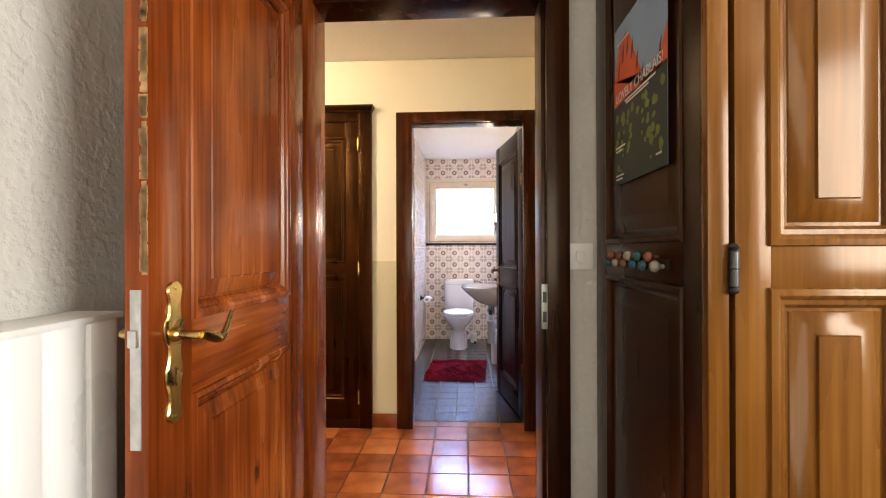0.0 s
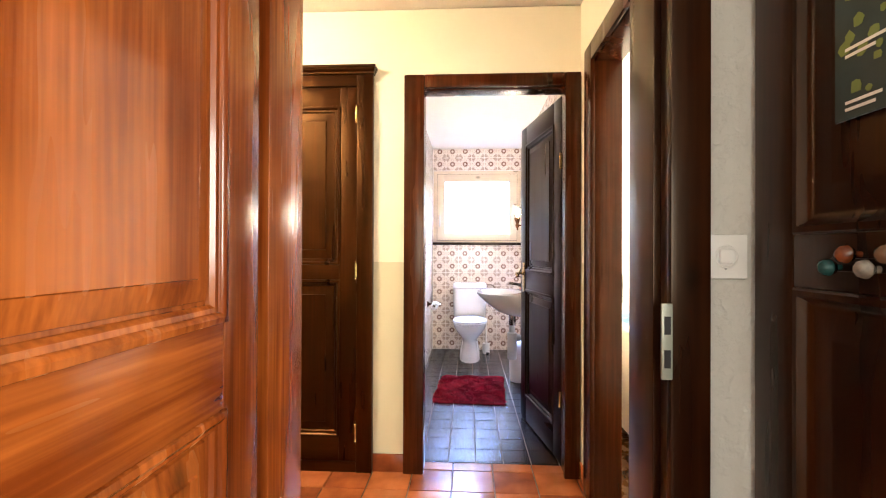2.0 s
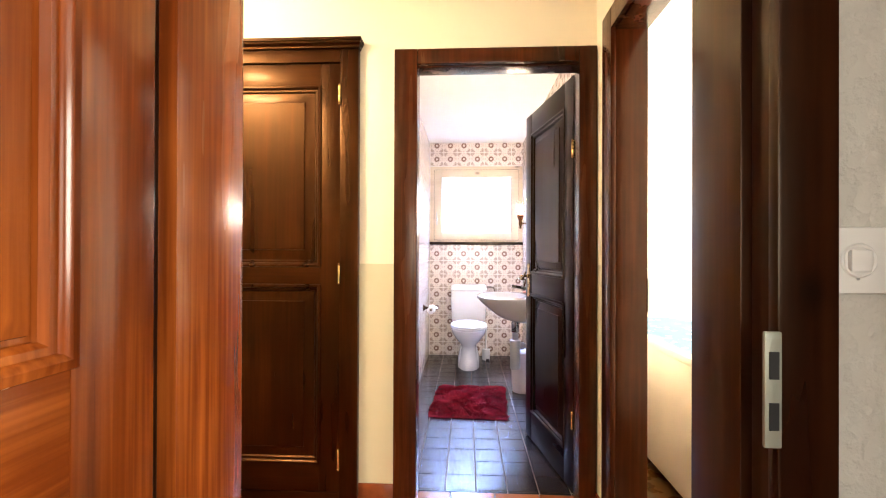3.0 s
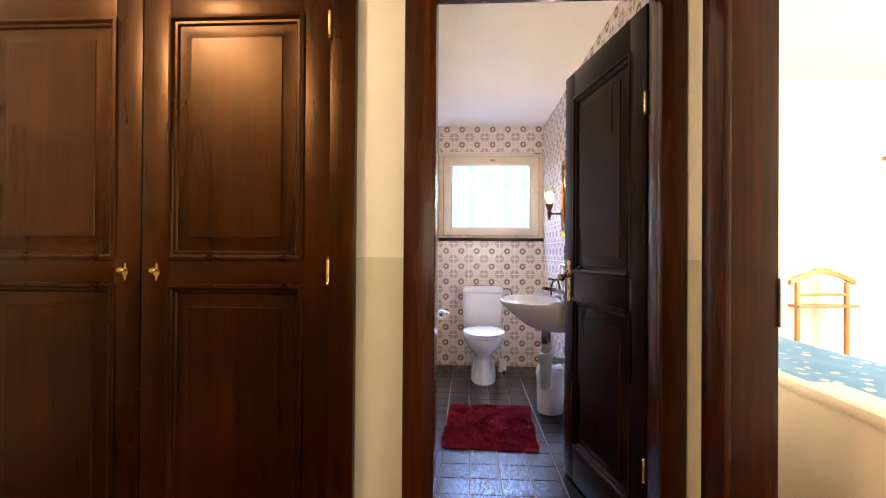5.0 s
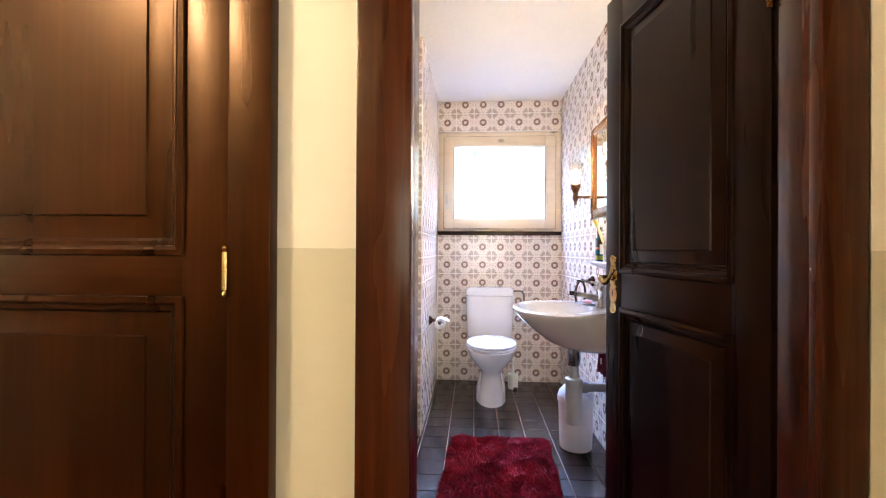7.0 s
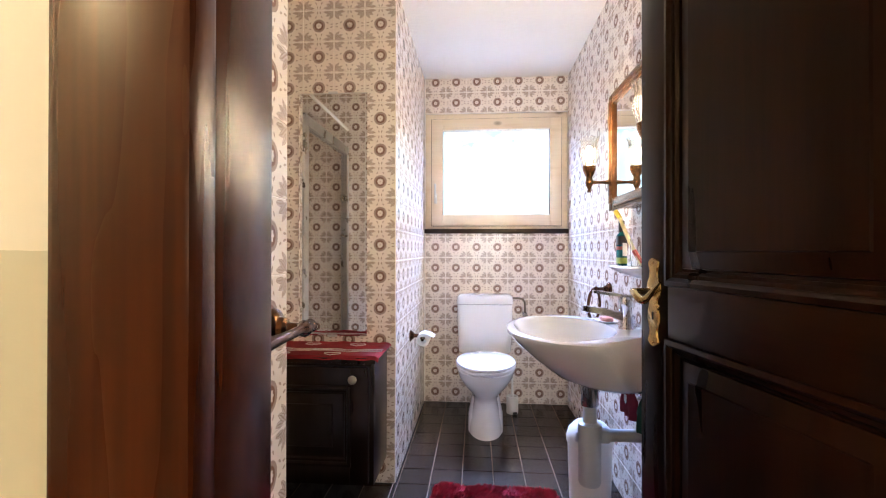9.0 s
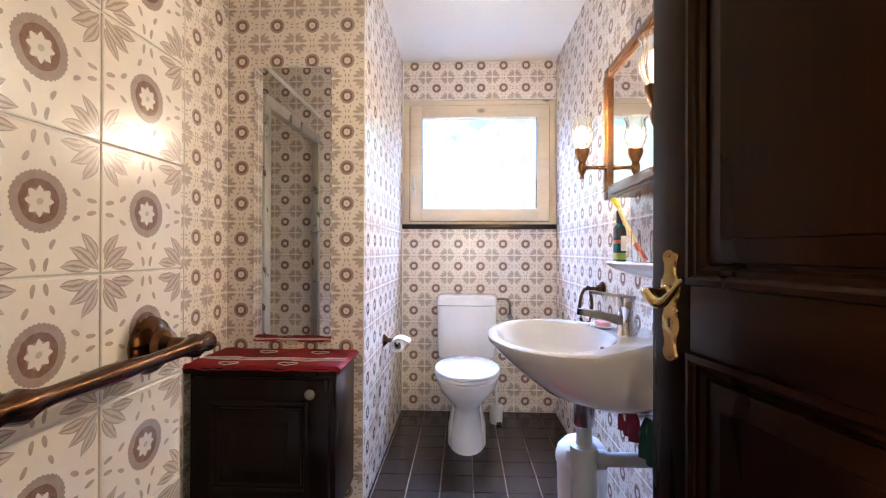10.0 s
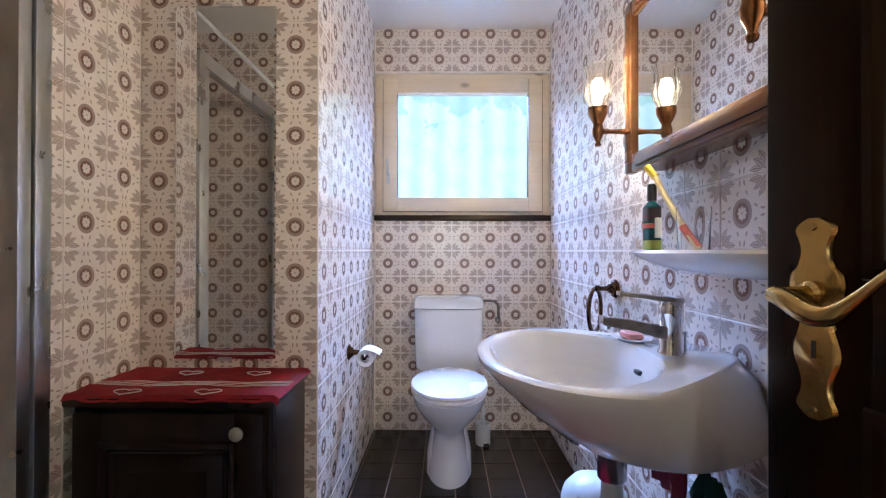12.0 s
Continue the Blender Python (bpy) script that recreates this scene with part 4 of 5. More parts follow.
lathe(bm, [(0, 0.714), (0.022, 0.716), (0.024, 0.719), (0.018, 0.722), (0, 0.723)], pose(-0.27, 0, 0), 20)
part("drain", bm, CHROME, basin)

tap = thing("tap", pose(0.352, 4.335, 0.838), "chrome single-lever mixer tap on the washbasin", "tap")
bm = bmesh.new()
lathe(bm, [(0, 0), (0.026, 0), (0.026, 0.008), (0.023, 0.012), (0.022, 0.075), (0.024, 0.078), (0.024, 0.10), (0.018, 0.112), (0, 0.114)], None, 28)
part("body", bm, CHROME, tap)
bm = bmesh.new()
loft(bm, [[(x, sy * w_, z + sz * h_) for sy, sz in ((-1, -1), (1, -1), (1, 1), (-1, 1))] for x, z, w_, h_ in ((-0.01, 0.045, 0.017, 0.014), (-0.08, 0.062, 0.015, 0.011), (-0.145, 0.072, 0.013, 0.009))])
lathe(bm, [(0, -0.012), (0.011, -0.012), (0.012, 0), (0, 0.0)], pose(-0.137, 0, 0.066), 16)
part("spout", bm, CHROME, tap, "", False)
bm = bmesh.new()
loft(bm, [[(x, sy * w_, z + sz * 0.0045) for sy, sz in ((-1, -1), (1, -1), (1, 1), (-1, 1))] for x, z, w_ in ((0.022, 0.113, 0.018), (-0.02, 0.118, 0.017), (-0.11, 0.128, 0.010))])
part("lever", bm, CHROME, tap, "", False)
bm = bmesh.new()
tube(bm, [(0.028, -0.004, -0.002), (0.028, -0.004, 0.04)], 0.003)
lathe(bm, [(0, 0), (0.006, 0.002), (0.006, 0.008), (0, 0.01)], pose(0.028, -0.004, 0.04), 12)
part("plug_rod", bm, CHROME, tap)

soap_dish = thing("soap_dish", pose(0.325, 4.47, 0.842), "small white oval dish holding soap on the basin rim", "soap dish")
bm = bmesh.new()
loft(bm, [oval(0, 0, 0.030, 0.045, 0, 24), oval(0, 0, 0.042, 0.06, 0.008, 24), oval(0, 0, 0.038, 0.055, 0.009, 24), oval(0, 0, 0.026, 0.04, 0.004, 24)])
part("dish", bm, CERAMIC, soap_dish)
soap = thing("soap", pose(0.325, 4.47, 0.8465), "pink bar of soap lying in a dish", "soap")
bm = bmesh.new()
loft(bm, [oval(0, 0, 0.018, 0.030, 0, 20, None, 3), oval(0, 0, 0.023, 0.036, 0.006, 20, None, 3), oval(0, 0, 0.020, 0.032, 0.014, 20, None, 3), oval(0, 0, 0.01, 0.02, 0.016, 20, None, 3)])
part("bar", bm, plain("pink_soap", (0.62, 0.25, 0.20), 0.5, 0, 0.1), soap)

PVC = plain("pale_grey_pvc", (0.50, 0.52, 0.54), 0.4, 0, 0.06, 8, 0.03)
trap = thing("drain_trap", pose(0.235, 4.35, 0), "pale grey plastic bottle trap under the washbasin", "drain trap")
bm = bmesh.new()
lathe(bm, [(0, 0.675), (0.030, 0.675), (0.030, 0.575), (0.026, 0.57), (0, 0.57)], None, 20)
part("coupling", bm, plain("dark_chrome", (0.5, 0.5, 0.52), 0.25, 1.0), trap)
bm = bmesh.new()
lathe(bm, [(0, 0.30), (0.034, 0.30), (0.038, 0.31), (0.038, 0.48), (0.040, 0.485), (0.040, 0.51), (0.024, 0.515), (0.022, 0.575), (0, 0.575)], None, 20)
part("bottle", bm, PVC, trap)
bm = bmesh.new()
tube(bm, [(0.03, 0, 0.47), (0.262, 0, 0.47)], 0.021, 16)
tube(bm, [(0.035, 0, 0.47), (0.062, 0, 0.47)], 0.028, 16)
part("outlet", bm, PVC, trap)

valve = thing("angle_valve", pose(0.497, 4.42, 0.575), "chrome angle valve on the wall below the washbasin", "valve")
bm = bmesh.new()
tube(bm, [(0.0, 0, 0), (-0.06, 0, 0), (-0.10, 0, 0.0)], 0.010)
lathe(bm, [(0, 0), (0.02, 0), (0.02, 0.006), (0, 0.008)], pose(0, 0, 0, 0, -90), 16)
tube(bm, [(-0.05, 0, 0), (-0.05, 0, 0.06), (-0.09, -0.03, 0.10)], 0.005)
part("body", bm, CHROME, valve)
bm = bmesh.new()
lathe(bm, [(0, 0), (0.016, 0), (0.018, 0.01), (0.016, 0.02), (0, 0.022)], pose(-0.10, 0, 0, 0, -90), 12)
part("handle", bm, CHROME, valve)


def hung_cloth(name, m, w, h, material, label):
    ob = thing(name, m, label, "cloth")
    bm = bmesh.new()
    rings = []
    for k in range(9):
        z = -h * k / 8
        s = 0.35 + 0.65 * min(1, k / 4)
        front = [(-0.012 + 0.012 * math.sin(i * 1.9 + k * 0.3) * s, w * s * (i / 10 - 0.5), z) for i in range(11)]
        rings.append(front + [(x + 0.008, y, zz) for x, y, zz in front[::-1]])
    loft(bm, rings)
    part("fabric", bm, material, ob)
    return ob


hung_cloth("cleaning_cloth", pose(0.40, 4.44, 0.64), 0.13, 0.13, plain("dark_red_cloth", (0.16, 0.008, 0.02), 0.9, 0, 0.3, 20, 0.3, 150), "dark red cleaning cloth hung below the washbasin")
hung_cloth("cleaning_cloth", pose(0.40, 4.26, 0.62), 0.15, 0.12, plain("dark_green_cloth", (0.01, 0.06, 0.04), 0.9, 0, 0.3, 20, 0.3, 150), "dark green cleaning cloth hung below the washbasin")

bin_ = thing("waste_bin", pose(0.345, 4.80, 0), "white plastic waste bin with a swing lid on the floor", "waste bin")
bm = bmesh.new()
lathe(bm, [(0, 0), (0.082, 0), (0.088, 0.006), (0.096, 0.255), (0.099, 0.258), (0.099, 0.268), (0, 0.268)], None, 32)
part("body", bm, WHITE, bin_)
bm = bmesh.new()
lathe(bm, [(0.101, 0.262), (0.101, 0.285), (0.092, 0.315), (0.068, 0.342), (0.035, 0.354), (0, 0.357)], None, 32)
part("lid", bm, WHITE, bin_)
bm = bmesh.new()
loft(bm, [[(0.103 * math.cos(a) * k, -0.103 * math.sin(a) * k, 0.288 + 0.01 * j) for a, k, j in [(radians(40 + 10 * i), 1.0, 0) for i in range(11)]] + [(0.094 * math.cos(a), -0.094 * math.sin(a), 0.325) for a in [radians(140 - 10 * i) for i in range(11)]]], False)
bm.faces.new(bm.verts)
part("flap", bm, plain("bin_flap_plastic", (0.70, 0.71, 0.74), 0.3), bin_)

# towel ring
ring = thing("towel_ring", pose(0.497, 5.02, 0.92), "dark bronze towel ring on the tiled wall", "towel ring")
bm = bmesh.new()
lathe(bm, [(0, 0), (0.030, 0), (0.034, 0.006), (0.030, 0.014), (0.018, 0.02), (0.016, 0.03), (0.009, 0.034), (0.008, 0.06), (0.012, 0.064), (0.012, 0.075), (0, 0.077)], pose(0, 0, 0, 0, -90), 24)
part("rosette", bm, BRONZE, ring)
bm = bmesh.new()
tube(bm, [(-0.078 + 0.045 * math.sin(a), 0.07 * math.sin(a), -0.078 + 0.078 * math.cos(a)) for a in [2 * math.pi * i / 32 for i in range(33)]], 0.0075)
part("ring", bm, BRONZE, ring)

# mirror cabinet with two lamps
cab = thing("mirror_cabinet", pose(0.40, 3.985, 1.27), "wooden framed mirror cabinet on the tiled wall", "mirror cabinet")
FR = wood("walnut_mirror_frame", (0.030, 0.011, 0.004), (0.085, 0.034, 0.013), (0.16, 0.070, 0.028), 0.25, 1)
part("body", boxes((0.012, 0.097, 0.01, 0.68, 0.01, 0.465), bevel=0.003), FR, cab)
def frame_side(name, a0, a1, z0, z1):
    part(name, boxes((-0.010, 0.014, a0, a1, z0, z1), bevel=0.005), FR, cab)
    part(name + "_bead", boxes((-0.016, -0.006, a0 + (0.012 if a1 - a0 < 0.1 else 0.03), a1 - (0.012 if a1 - a0 < 0.1 else 0.03), z0 + (0.012 if z1 - z0 < 0.1 else 0.03), z1 - (0.012 if z1 - z0 < 0.1 else 0.03)), bevel=0.003), FR, cab)
frame_side("frame_side", 0.0, 0.045, 0.0, 0.475)
frame_side("frame_side", 0.645, 0.69, 0.0, 0.475)
frame_side("frame_top", 0.045, 0.645, 0.43, 0.475)
frame_side("frame_bottom", 0.045, 0.645, 0.0, 0.05)
part("mirror_glass", boxes((0.0, 0.006, 0.04, 0.65, 0.045, 0.435)), MIRROR, cab, "mirror glass")


def sconce(y):
    s = thing("wall_lamp", pose(0.305, y, 1.345), "turned bronze wall lamp with a fluted glass shade, lit", "wall lamp", "lamps on the mirror cabinet")
    bm = bmesh.new()
    lathe(bm, [(0, 0), (0.007, 0.0), (0.009, 0.006), (0.006, 0.012), (0.008, 0.018), (0.014, 0.03), (0.016, 0.045), (0.013, 0.058), (0.012, 0.062), (0.020, 0.078), (0.026, 0.092), (0.027, 0.108), (0.020, 0.110), (0, 0.110)], None, 24)
    part("cup", bm, LAMP_BRONZE, s)
    bm = bmesh.new()
    tube(bm, [(0.0, 0, 0.042), (0.02, 0, 0.042), (0.035, 0, 0.042), (0.06, 0, 0.042), (0.085, 0, 0.042)], [0.008, 0.008, 0.006, 0.007, 0.010], 14)
    part("arm", bm, LAMP_BRONZE, s)
    bm = bmesh.new()
    prof = [(0.020, 0.108), (0.030, 0.128), (0.037, 0.150), (0.036, 0.170), (0.031, 0.190), (0.032, 0.205), (0.040, 0.222)]
    rings = []
    for r, z in prof:
        rings.append([(r * (1 + 0.05 * math.cos(14 * a)) * math.cos(a), r * (1 + 0.05 * math.cos(14 * a)) * math.sin(a), z) for a in [2 * math.pi * i / 56 for i in range(56)]])
    rings += [[(x * 0.94, y_ * 0.94, z + (0.0 if k else 0.0)) for x, y_, z in rg] for k, rg in enumerate(rings[::-1])]
    loft(bm, rings, False)
    sh = part("shade", bm, SHADE_GLASS, s, "clear fluted glass shade")
    sh.visible_shadow = False
    bm = bmesh.new()
    lathe(bm, [(0, 0.108), (0.009, 0.112), (0.011, 0.13), (0.018, 0.152), (0.018, 0.168), (0.010, 0.188), (0, 0.192)], None, 16)
    bulb = part("bulb", bm, glow("lit_bulb", (1.0, 0.80, 0.58), 640.0), s, "glowing bulb")
    return s


sconce(4.648)
sconce(4.012)

# ceramic shelf with bottle and toothbrush glass
shelf = thing("wall_shelf", pose(0.497, 4.33, 1.048), "white ceramic wall shelf below the mirror", "wall shelf")
def shelf_ring(r, ry, z):
    pts = [(-0.001, ry, z)]
    for i in range(15):
        a = math.pi * i / 14
        pts.append((-0.001 - r * math.sin(a) ** 0.55, ry * math.cos(a), z))
    pts.append((-0.001, -ry, z))
    return pts
bm = bmesh.new()
loft(bm, [shelf_ring(0.08, 0.16, -0.045), shelf_ring(0.13, 0.21, -0.030), shelf_ring(0.175, 0.26, -0.008), shelf_ring(0.185, 0.272, 0.002), shelf_ring(0.18, 0.266, 0.008), shelf_ring(0.165, 0.25, 0.002)])
part("shelf", bm, CERAMIC, shelf)

bottle = thing("bottle", pose(0.392, 4.51, 1.0505), "clear bottle with a colourful label and black cap", "bottle")
bm = bmesh.new()
loft(bm, [oval(0, 0, 0.015, 0.022, 0, 24, None, 3.5), oval(0, 0, 0.017, 0.024, 0.004, 24, None, 3.5), oval(0, 0, 0.017, 0.024, 0.112, 24, None, 3.5), oval(0, 0, 0.008, 0.009, 0.126, 24), oval(0, 0, 0.008, 0.009, 0.132, 24)])
part("body", bm, plain("bottle_green", (0.012, 0.10, 0.11), 0.15, 0, 0.5, 40, 0), bottle)
bm = bmesh.new()
lathe(bm, [(0, 0.128), (0.011, 0.128), (0.011, 0.168), (0.009, 0.17), (0, 0.17)], None, 16)
part("cap", bm, BLACK, bottle)
for z0, z1, c in ((0.008, 0.030, (0.35, 0.42, 0.08)), (0.078, 0.110, (0.03, 0.02, 0.02)), (0.060, 0.072, (0.50, 0.12, 0.07))):
    bm = bmesh.new()
    loft(bm, [oval(0, 0, 0.0175, 0.0245, z0, 24, None, 3.5), oval(0, 0, 0.0175, 0.0245, z1, 24, None, 3.5)])
    part("label_band", bm, plain("label_colour", c, 0.35, 0, 0.3, 40, 0), bottle)
part("label_panel", boxes((-0.004, 0.012, -0.0262, -0.0238, 0.036, 0.085)), INK, bottle)

cup = thing("toothbrush_glass", pose(0.40, 4.335, 1.0505), "clear drinking glass on the ceramic shelf", "glass")
bm = bmesh.new()
lathe(bm, [(0, 0), (0.028, 0), (0.030, 0.003), (0.034, 0.095), (0.032, 0.095), (0.028, 0.006), (0, 0.006)], None, 28)
part("glass", bm, CLEAR, cup).visible_shadow = False
tb = thing("toothbrush", pose(0.398, 4.33, 1.058), "yellow toothbrush leaning in a glass", "toothbrush")
bm = bmesh.new()
tube(bm, [(0.0, -0.015, 0.002), (-0.02, 0.03, 0.07), (-0.035, 0.07, 0.135), (-0.042, 0.095, 0.175)], [0.0065, 0.0075, 0.0065, 0.006], 10)
part("handle", bm, plain("yellow_plastic", (0.68, 0.56, 0.30), 0.35), tb)
bm = bmesh.new()
tube(bm, [(-0.040, 0.088, 0.165), (-0.050, 0.108, 0.192)], 0.0085, 10)
part("bristles", bm, plain("yellow_bristles", (0.70, 0.50, 0.05), 0.7), tb)
bm = bmesh.new()
tube(bm, [(0.002, -0.013, 0.004), (-0.014, 0.018, 0.05)], 0.0085, 10)
part("grip", bm, plain("red_grip", (0.5, 0.08, 0.06), 0.5), tb)

# niche cabinet with its red runner and mirror
vanity = thing("bathroom_cabinet", pose(-1.128, 4.58, 0.13), "near-black wooden cabinet hung in the tiled niche", "cabinet")
part("body", boxes((0.012, 0.548, 0.02, 0.294, 0, 0.51), bevel=0.003), WOOD_BLACK, vanity)
part("top", boxes((0.0, 0.560, -0.008, 0.298, 0.51, 0.535), bevel=0.005), WOOD_BLACK, vanity)
leaf = part("door", boxes((0.0, 0.002, 0.012, 0.014, 0.2, 0.202)), WOOD_BLACK, vanity)
leaf.location = (0.03, -0.009, 0.02)
panel_leaf(leaf, 0.50, 0.475, 0.028, [(0.075, 0.395)], 0.075, 0, WOOD_BLACK, WOOD_BLACK)
bm = bmesh.new()
lathe(bm, [(0.006, 0), (0.006, 0.012), (0.018, 0.016), (0.019, 0.022), (0.014, 0.026), (0, 0.028)], pose(0.44, 0, 0.43, 90), 10)
part("knob", bm, plain("pale_knob", (0.28, 0.25, 0.18), 0.3, 0.4), leaf, "pale faceted knob")
def runner_height(x, y):
    return 0.0065 + 0.0045 * noise.noise((x * 13, y * 17, 0)) + 0.0022 * noise.noise((x * 40, y * 30, 4))


runner = thing("table_runner", pose(-1.128, 4.572, 0.665), "red cotton runner with white hearts on the cabinet", "cloth")
bm = bmesh.new()
nx, ny = 40, 24
grid_v = [[bm.verts.new((-0.0 + 0.572 * i / nx, 0.298 * j / ny - 0.004, runner_height(0.572 * i / nx, 0.298 * j / ny - 0.004) - (0.014 + 0.004 * noise.noise((i * 0.3, 0, 9)) if j == 0 else 0) - (0.010 if i == nx else 0))) for j in range(ny + 1)] for i in range(nx + 1)]
for i in range(nx):
    for j in range(ny):
        bm.faces.new((grid_v[i][j], grid_v[i + 1][j], grid_v[i + 1][j + 1], grid_v[i][j + 1]))
bmesh.ops.solidify(bm, geom=bm.faces[:], thickness=0.0025)
part("fabric", bm, RED_CLOTH, runner)


def heart(cx, cy, s):
    bm = bmesh.new()
    pts = []
    for i in range(29):
        a = 2 * math.pi * i / 28
        pts.append((cx + s * 16 * math.sin(a) ** 3 / 16, cy + s * (13 * math.cos(a) - 5 * math.cos(2 * a) - 2 * math.cos(3 * a) - math.cos(4 * a)) / 22, runner_height(cx, cy) + 0.0025))
    tube(bm, pts, 0.0016, 6)
    part("heart", bm, WHITE_THREAD, runner, "white printed heart")
for cx, cy in ((0.22, 0.215), (0.43, 0.215), (0.15, 0.03), (0.37, 0.028)):
    heart(cx, cy, 0.036)
for y0 in (0.095, 0.105, 0.118, 0.128):
    bm = bmesh.new()
    tube(bm, [(0.006 + 0.56 * i / 30, y0 + 0.003 * math.sin(i * 0.5), runner_height(0.56 * i / 30, y0) + 0.0015) for i in range(31)], 0.0011, 5)
    part("stripe", bm, WHITE_THREAD, runner)

wm = thing("wall_mirror", pose(-1.012, 4.8795, 0.698), "tall narrow wall mirror without a frame on patterned tiles", "mirror")
bm = bmesh.new()
loft(bm, [[(0, -0.001, 0), (0.334, -0.001, 0), (0.334, -0.001, 1.164), (0, -0.001, 1.164)], [(0, -0.005, 0), (0.334, -0.005, 0), (0.334, -0.005, 1.164), (0, -0.005, 1.164)], [(0.006, -0.0055, 0.006), (0.328, -0.0055, 0.006), (0.328, -0.0055, 1.158), (0.006, -0.0055, 1.158)]])
part("mirror_glass", bm, MIRROR, wm, "", False)
part("clip", boxes((0.145, 0.19, -0.011, 0.0, 1.160, 1.170), bevel=0.002), STEEL, wm)
part("clip", boxes((0.145, 0.19, -0.011, 0.0, -0.006, 0.004), bevel=0.002), STEEL, wm)

# towel rail beside the door
rail = thing("towel_rail", pose(-0.54, 3.0, 0.96), "dark bronze towel rail on the tiled wall", "towel rail")
for y0 in (0.33, 0.565):
    bm = bmesh.new()
    lathe(bm, [(0, 0), (0.034, 0), (0.038, 0.006), (0.034, 0.014), (0.022, 0.020), (0.020, 0.030), (0.011, 0.036), (0.010, 0.06), (0, 0.06)], pose(0, y0, 0, 0, 90), 24)
    part("rosette", bm, BRONZE, rail)
bm = bmesh.new()
tube(bm, [(0.065, y, 0) for y in (0.29, 0.30, 0.315, 0.33, 0.345, 0.36, 0.42, 0.48, 0.54, 0.55, 0.565, 0.58, 0.595, 0.605)], [0.004, 0.012, 0.010, 0.015, 0.010, 0.0085, 0.011, 0.0085, 0.009, 0.011, 0.016, 0.011, 0.014, 0.005], 14)
part("bar", bm, BRONZE, rail)

# shower
shower = thing("shower_enclosure", pose(-1.13, 3.645, 0), "aluminium framed shower enclosure with a glass door", "shower")
part("post", boxes((-0.035, 0.012, 0.838, 0.884, 0.1, 1.88), bevel=0.004), STEEL, shower)
part("post", boxes((-0.045, 0.006, 0.798, 0.834, 0.1, 1.85), bevel=0.004), STEEL, shower)
part("post", boxes((-0.035, 0.012, 0.0, 0.05, 0.1, 1.88), bevel=0.004), STEEL, shower)
part("header", boxes((-0.035, 0.012, 0.05, 0.838, 1.82, 1.88), bevel=0.004), STEEL, shower)
part("threshold", boxes((-0.035, 0.012, 0.05, 0.838, 0.1, 0.135), bevel=0.004), STEEL, shower)
gp = part("glass_panel", boxes((-0.016, -0.012, 0.05, 0.80, 0.135, 1.82)), PANE, shower, "clear glass")
gp.visible_shadow = False
tray = thing("shower_tray", pose(-1.16, 3.65, 0), "white ceramic shower tray", "shower tray")
part("tray", boxes((-0.80, 0.03, 0.0, 0.87, -0.004, 0.10), bevel=0.01), CERAMIC, tray)
rod = thing("shower_rod", pose(-1.13, 3.64, 2.02), "thin white rod above the shower enclosure", "rod")
bm = bmesh.new()
tube(bm, [(0, 0.0, 0), (0, 0.90, 0)], 0.010, 12)
part("bar", bm, WHITE, rod)

# shaggy bath mat
mat = thing("bath_mat", pose(-0.095, 4.50, 0.0, 0, 0, -3), "crimson shaggy bath mat on the tile floor", "bath mat")
part("backing", boxes((-0.275, 0.275, -0.355, 0.355, 0.0, 0.012), bevel=0.004), RUG, mat)
rng = random.Random(7)
vs, fs = [], []
for k in range(26000):
    x, y = rng.uniform(-0.28, 0.28), rng.uniform(-0.36, 0.36)
    if max(abs(x) - 0.24, 0) ** 2 + max(abs(y) - 0.32, 0) ** 2 > 0.0016:
        continue
    flow = noise.noise((x * 7, y * 7, 0.3)) * 6.0
    h = 0.022 + 0.012 * noise.noise((x * 11, y * 11, 2)) + rng.uniform(-0.004, 0.006)
    lean = rng.uniform(0.004, 0.018)
    dx, dy = lean * math.cos(flow), lean * math.sin(flow)
    a = rng.uniform(0, math.pi)
    wx, wy = 0.0022 * math.cos(a), 0.0022 * math.sin(a)
    i = len(vs)
    vs += [(x - wx, y - wy, 0.008), (x + wx, y + wy, 0.008), (x + dx * 0.5 + wx, y + dy * 0.5 + wy, h * 0.7), (x + dx * 0.5 - wx, y + dy * 0.5 - wy, h * 0.7), (x + dx, y + dy, h)]
    fs += [(i, i + 1, i + 2, i + 3), (i + 3, i + 2, i + 4)]
me = bpy.data.meshes.new("shag")
me.from_pydata(vs, [], fs)
me.materials.append(RUG)
shag = new("shag", me)
shag.parent = mat
tagged(shag, "", "", "", "stuff")

# ---- bedroom, seen through its doorway ----
bed = thing("bed", pose(0.86, 2.75, 0), "single bed with a cream side board and blue flowered cover", "bed")
CREAM_BOARD = plain("cream_painted_board", (0.72, 0.58, 0.44), 0.5, 0, 0.05, 3, 0.03)
m, n, l, b = shader("blue_flowered_cotton")
vor = n.new("ShaderNodeTexVoronoi")
vor.inputs["Scale"].default_value = 13
tc = n.new("ShaderNodeTexCoord")
l.new(tc.outputs["Object"], vor.inputs["Vector"])
l.new(ramp(n, l, math_node(n, l, "ADD", vor.outputs["Distance"], math_node(n, l, "MULTIPLY", noise_tex(n, l, 40), 0.3)), [(0.36, (0.85, 0.85, 0.85)), (0.44, (0.30, 0.52, 0.72))]), b.inputs["Base Color"])
b.inputs["Roughness"].default_value = 0.9
COVER = m
bm = bmesh.new()
loft(bm, [[(0.0, 0, 0.05), (0.03, 0, 0.05), (0.03, 2.1, 0.05), (0.0, 2.1, 0.05)], [(0.0, 0, 0.66), (0.03, 0, 0.66), (0.03, 2.1, 0.66), (0.0, 2.1, 0.66)]])
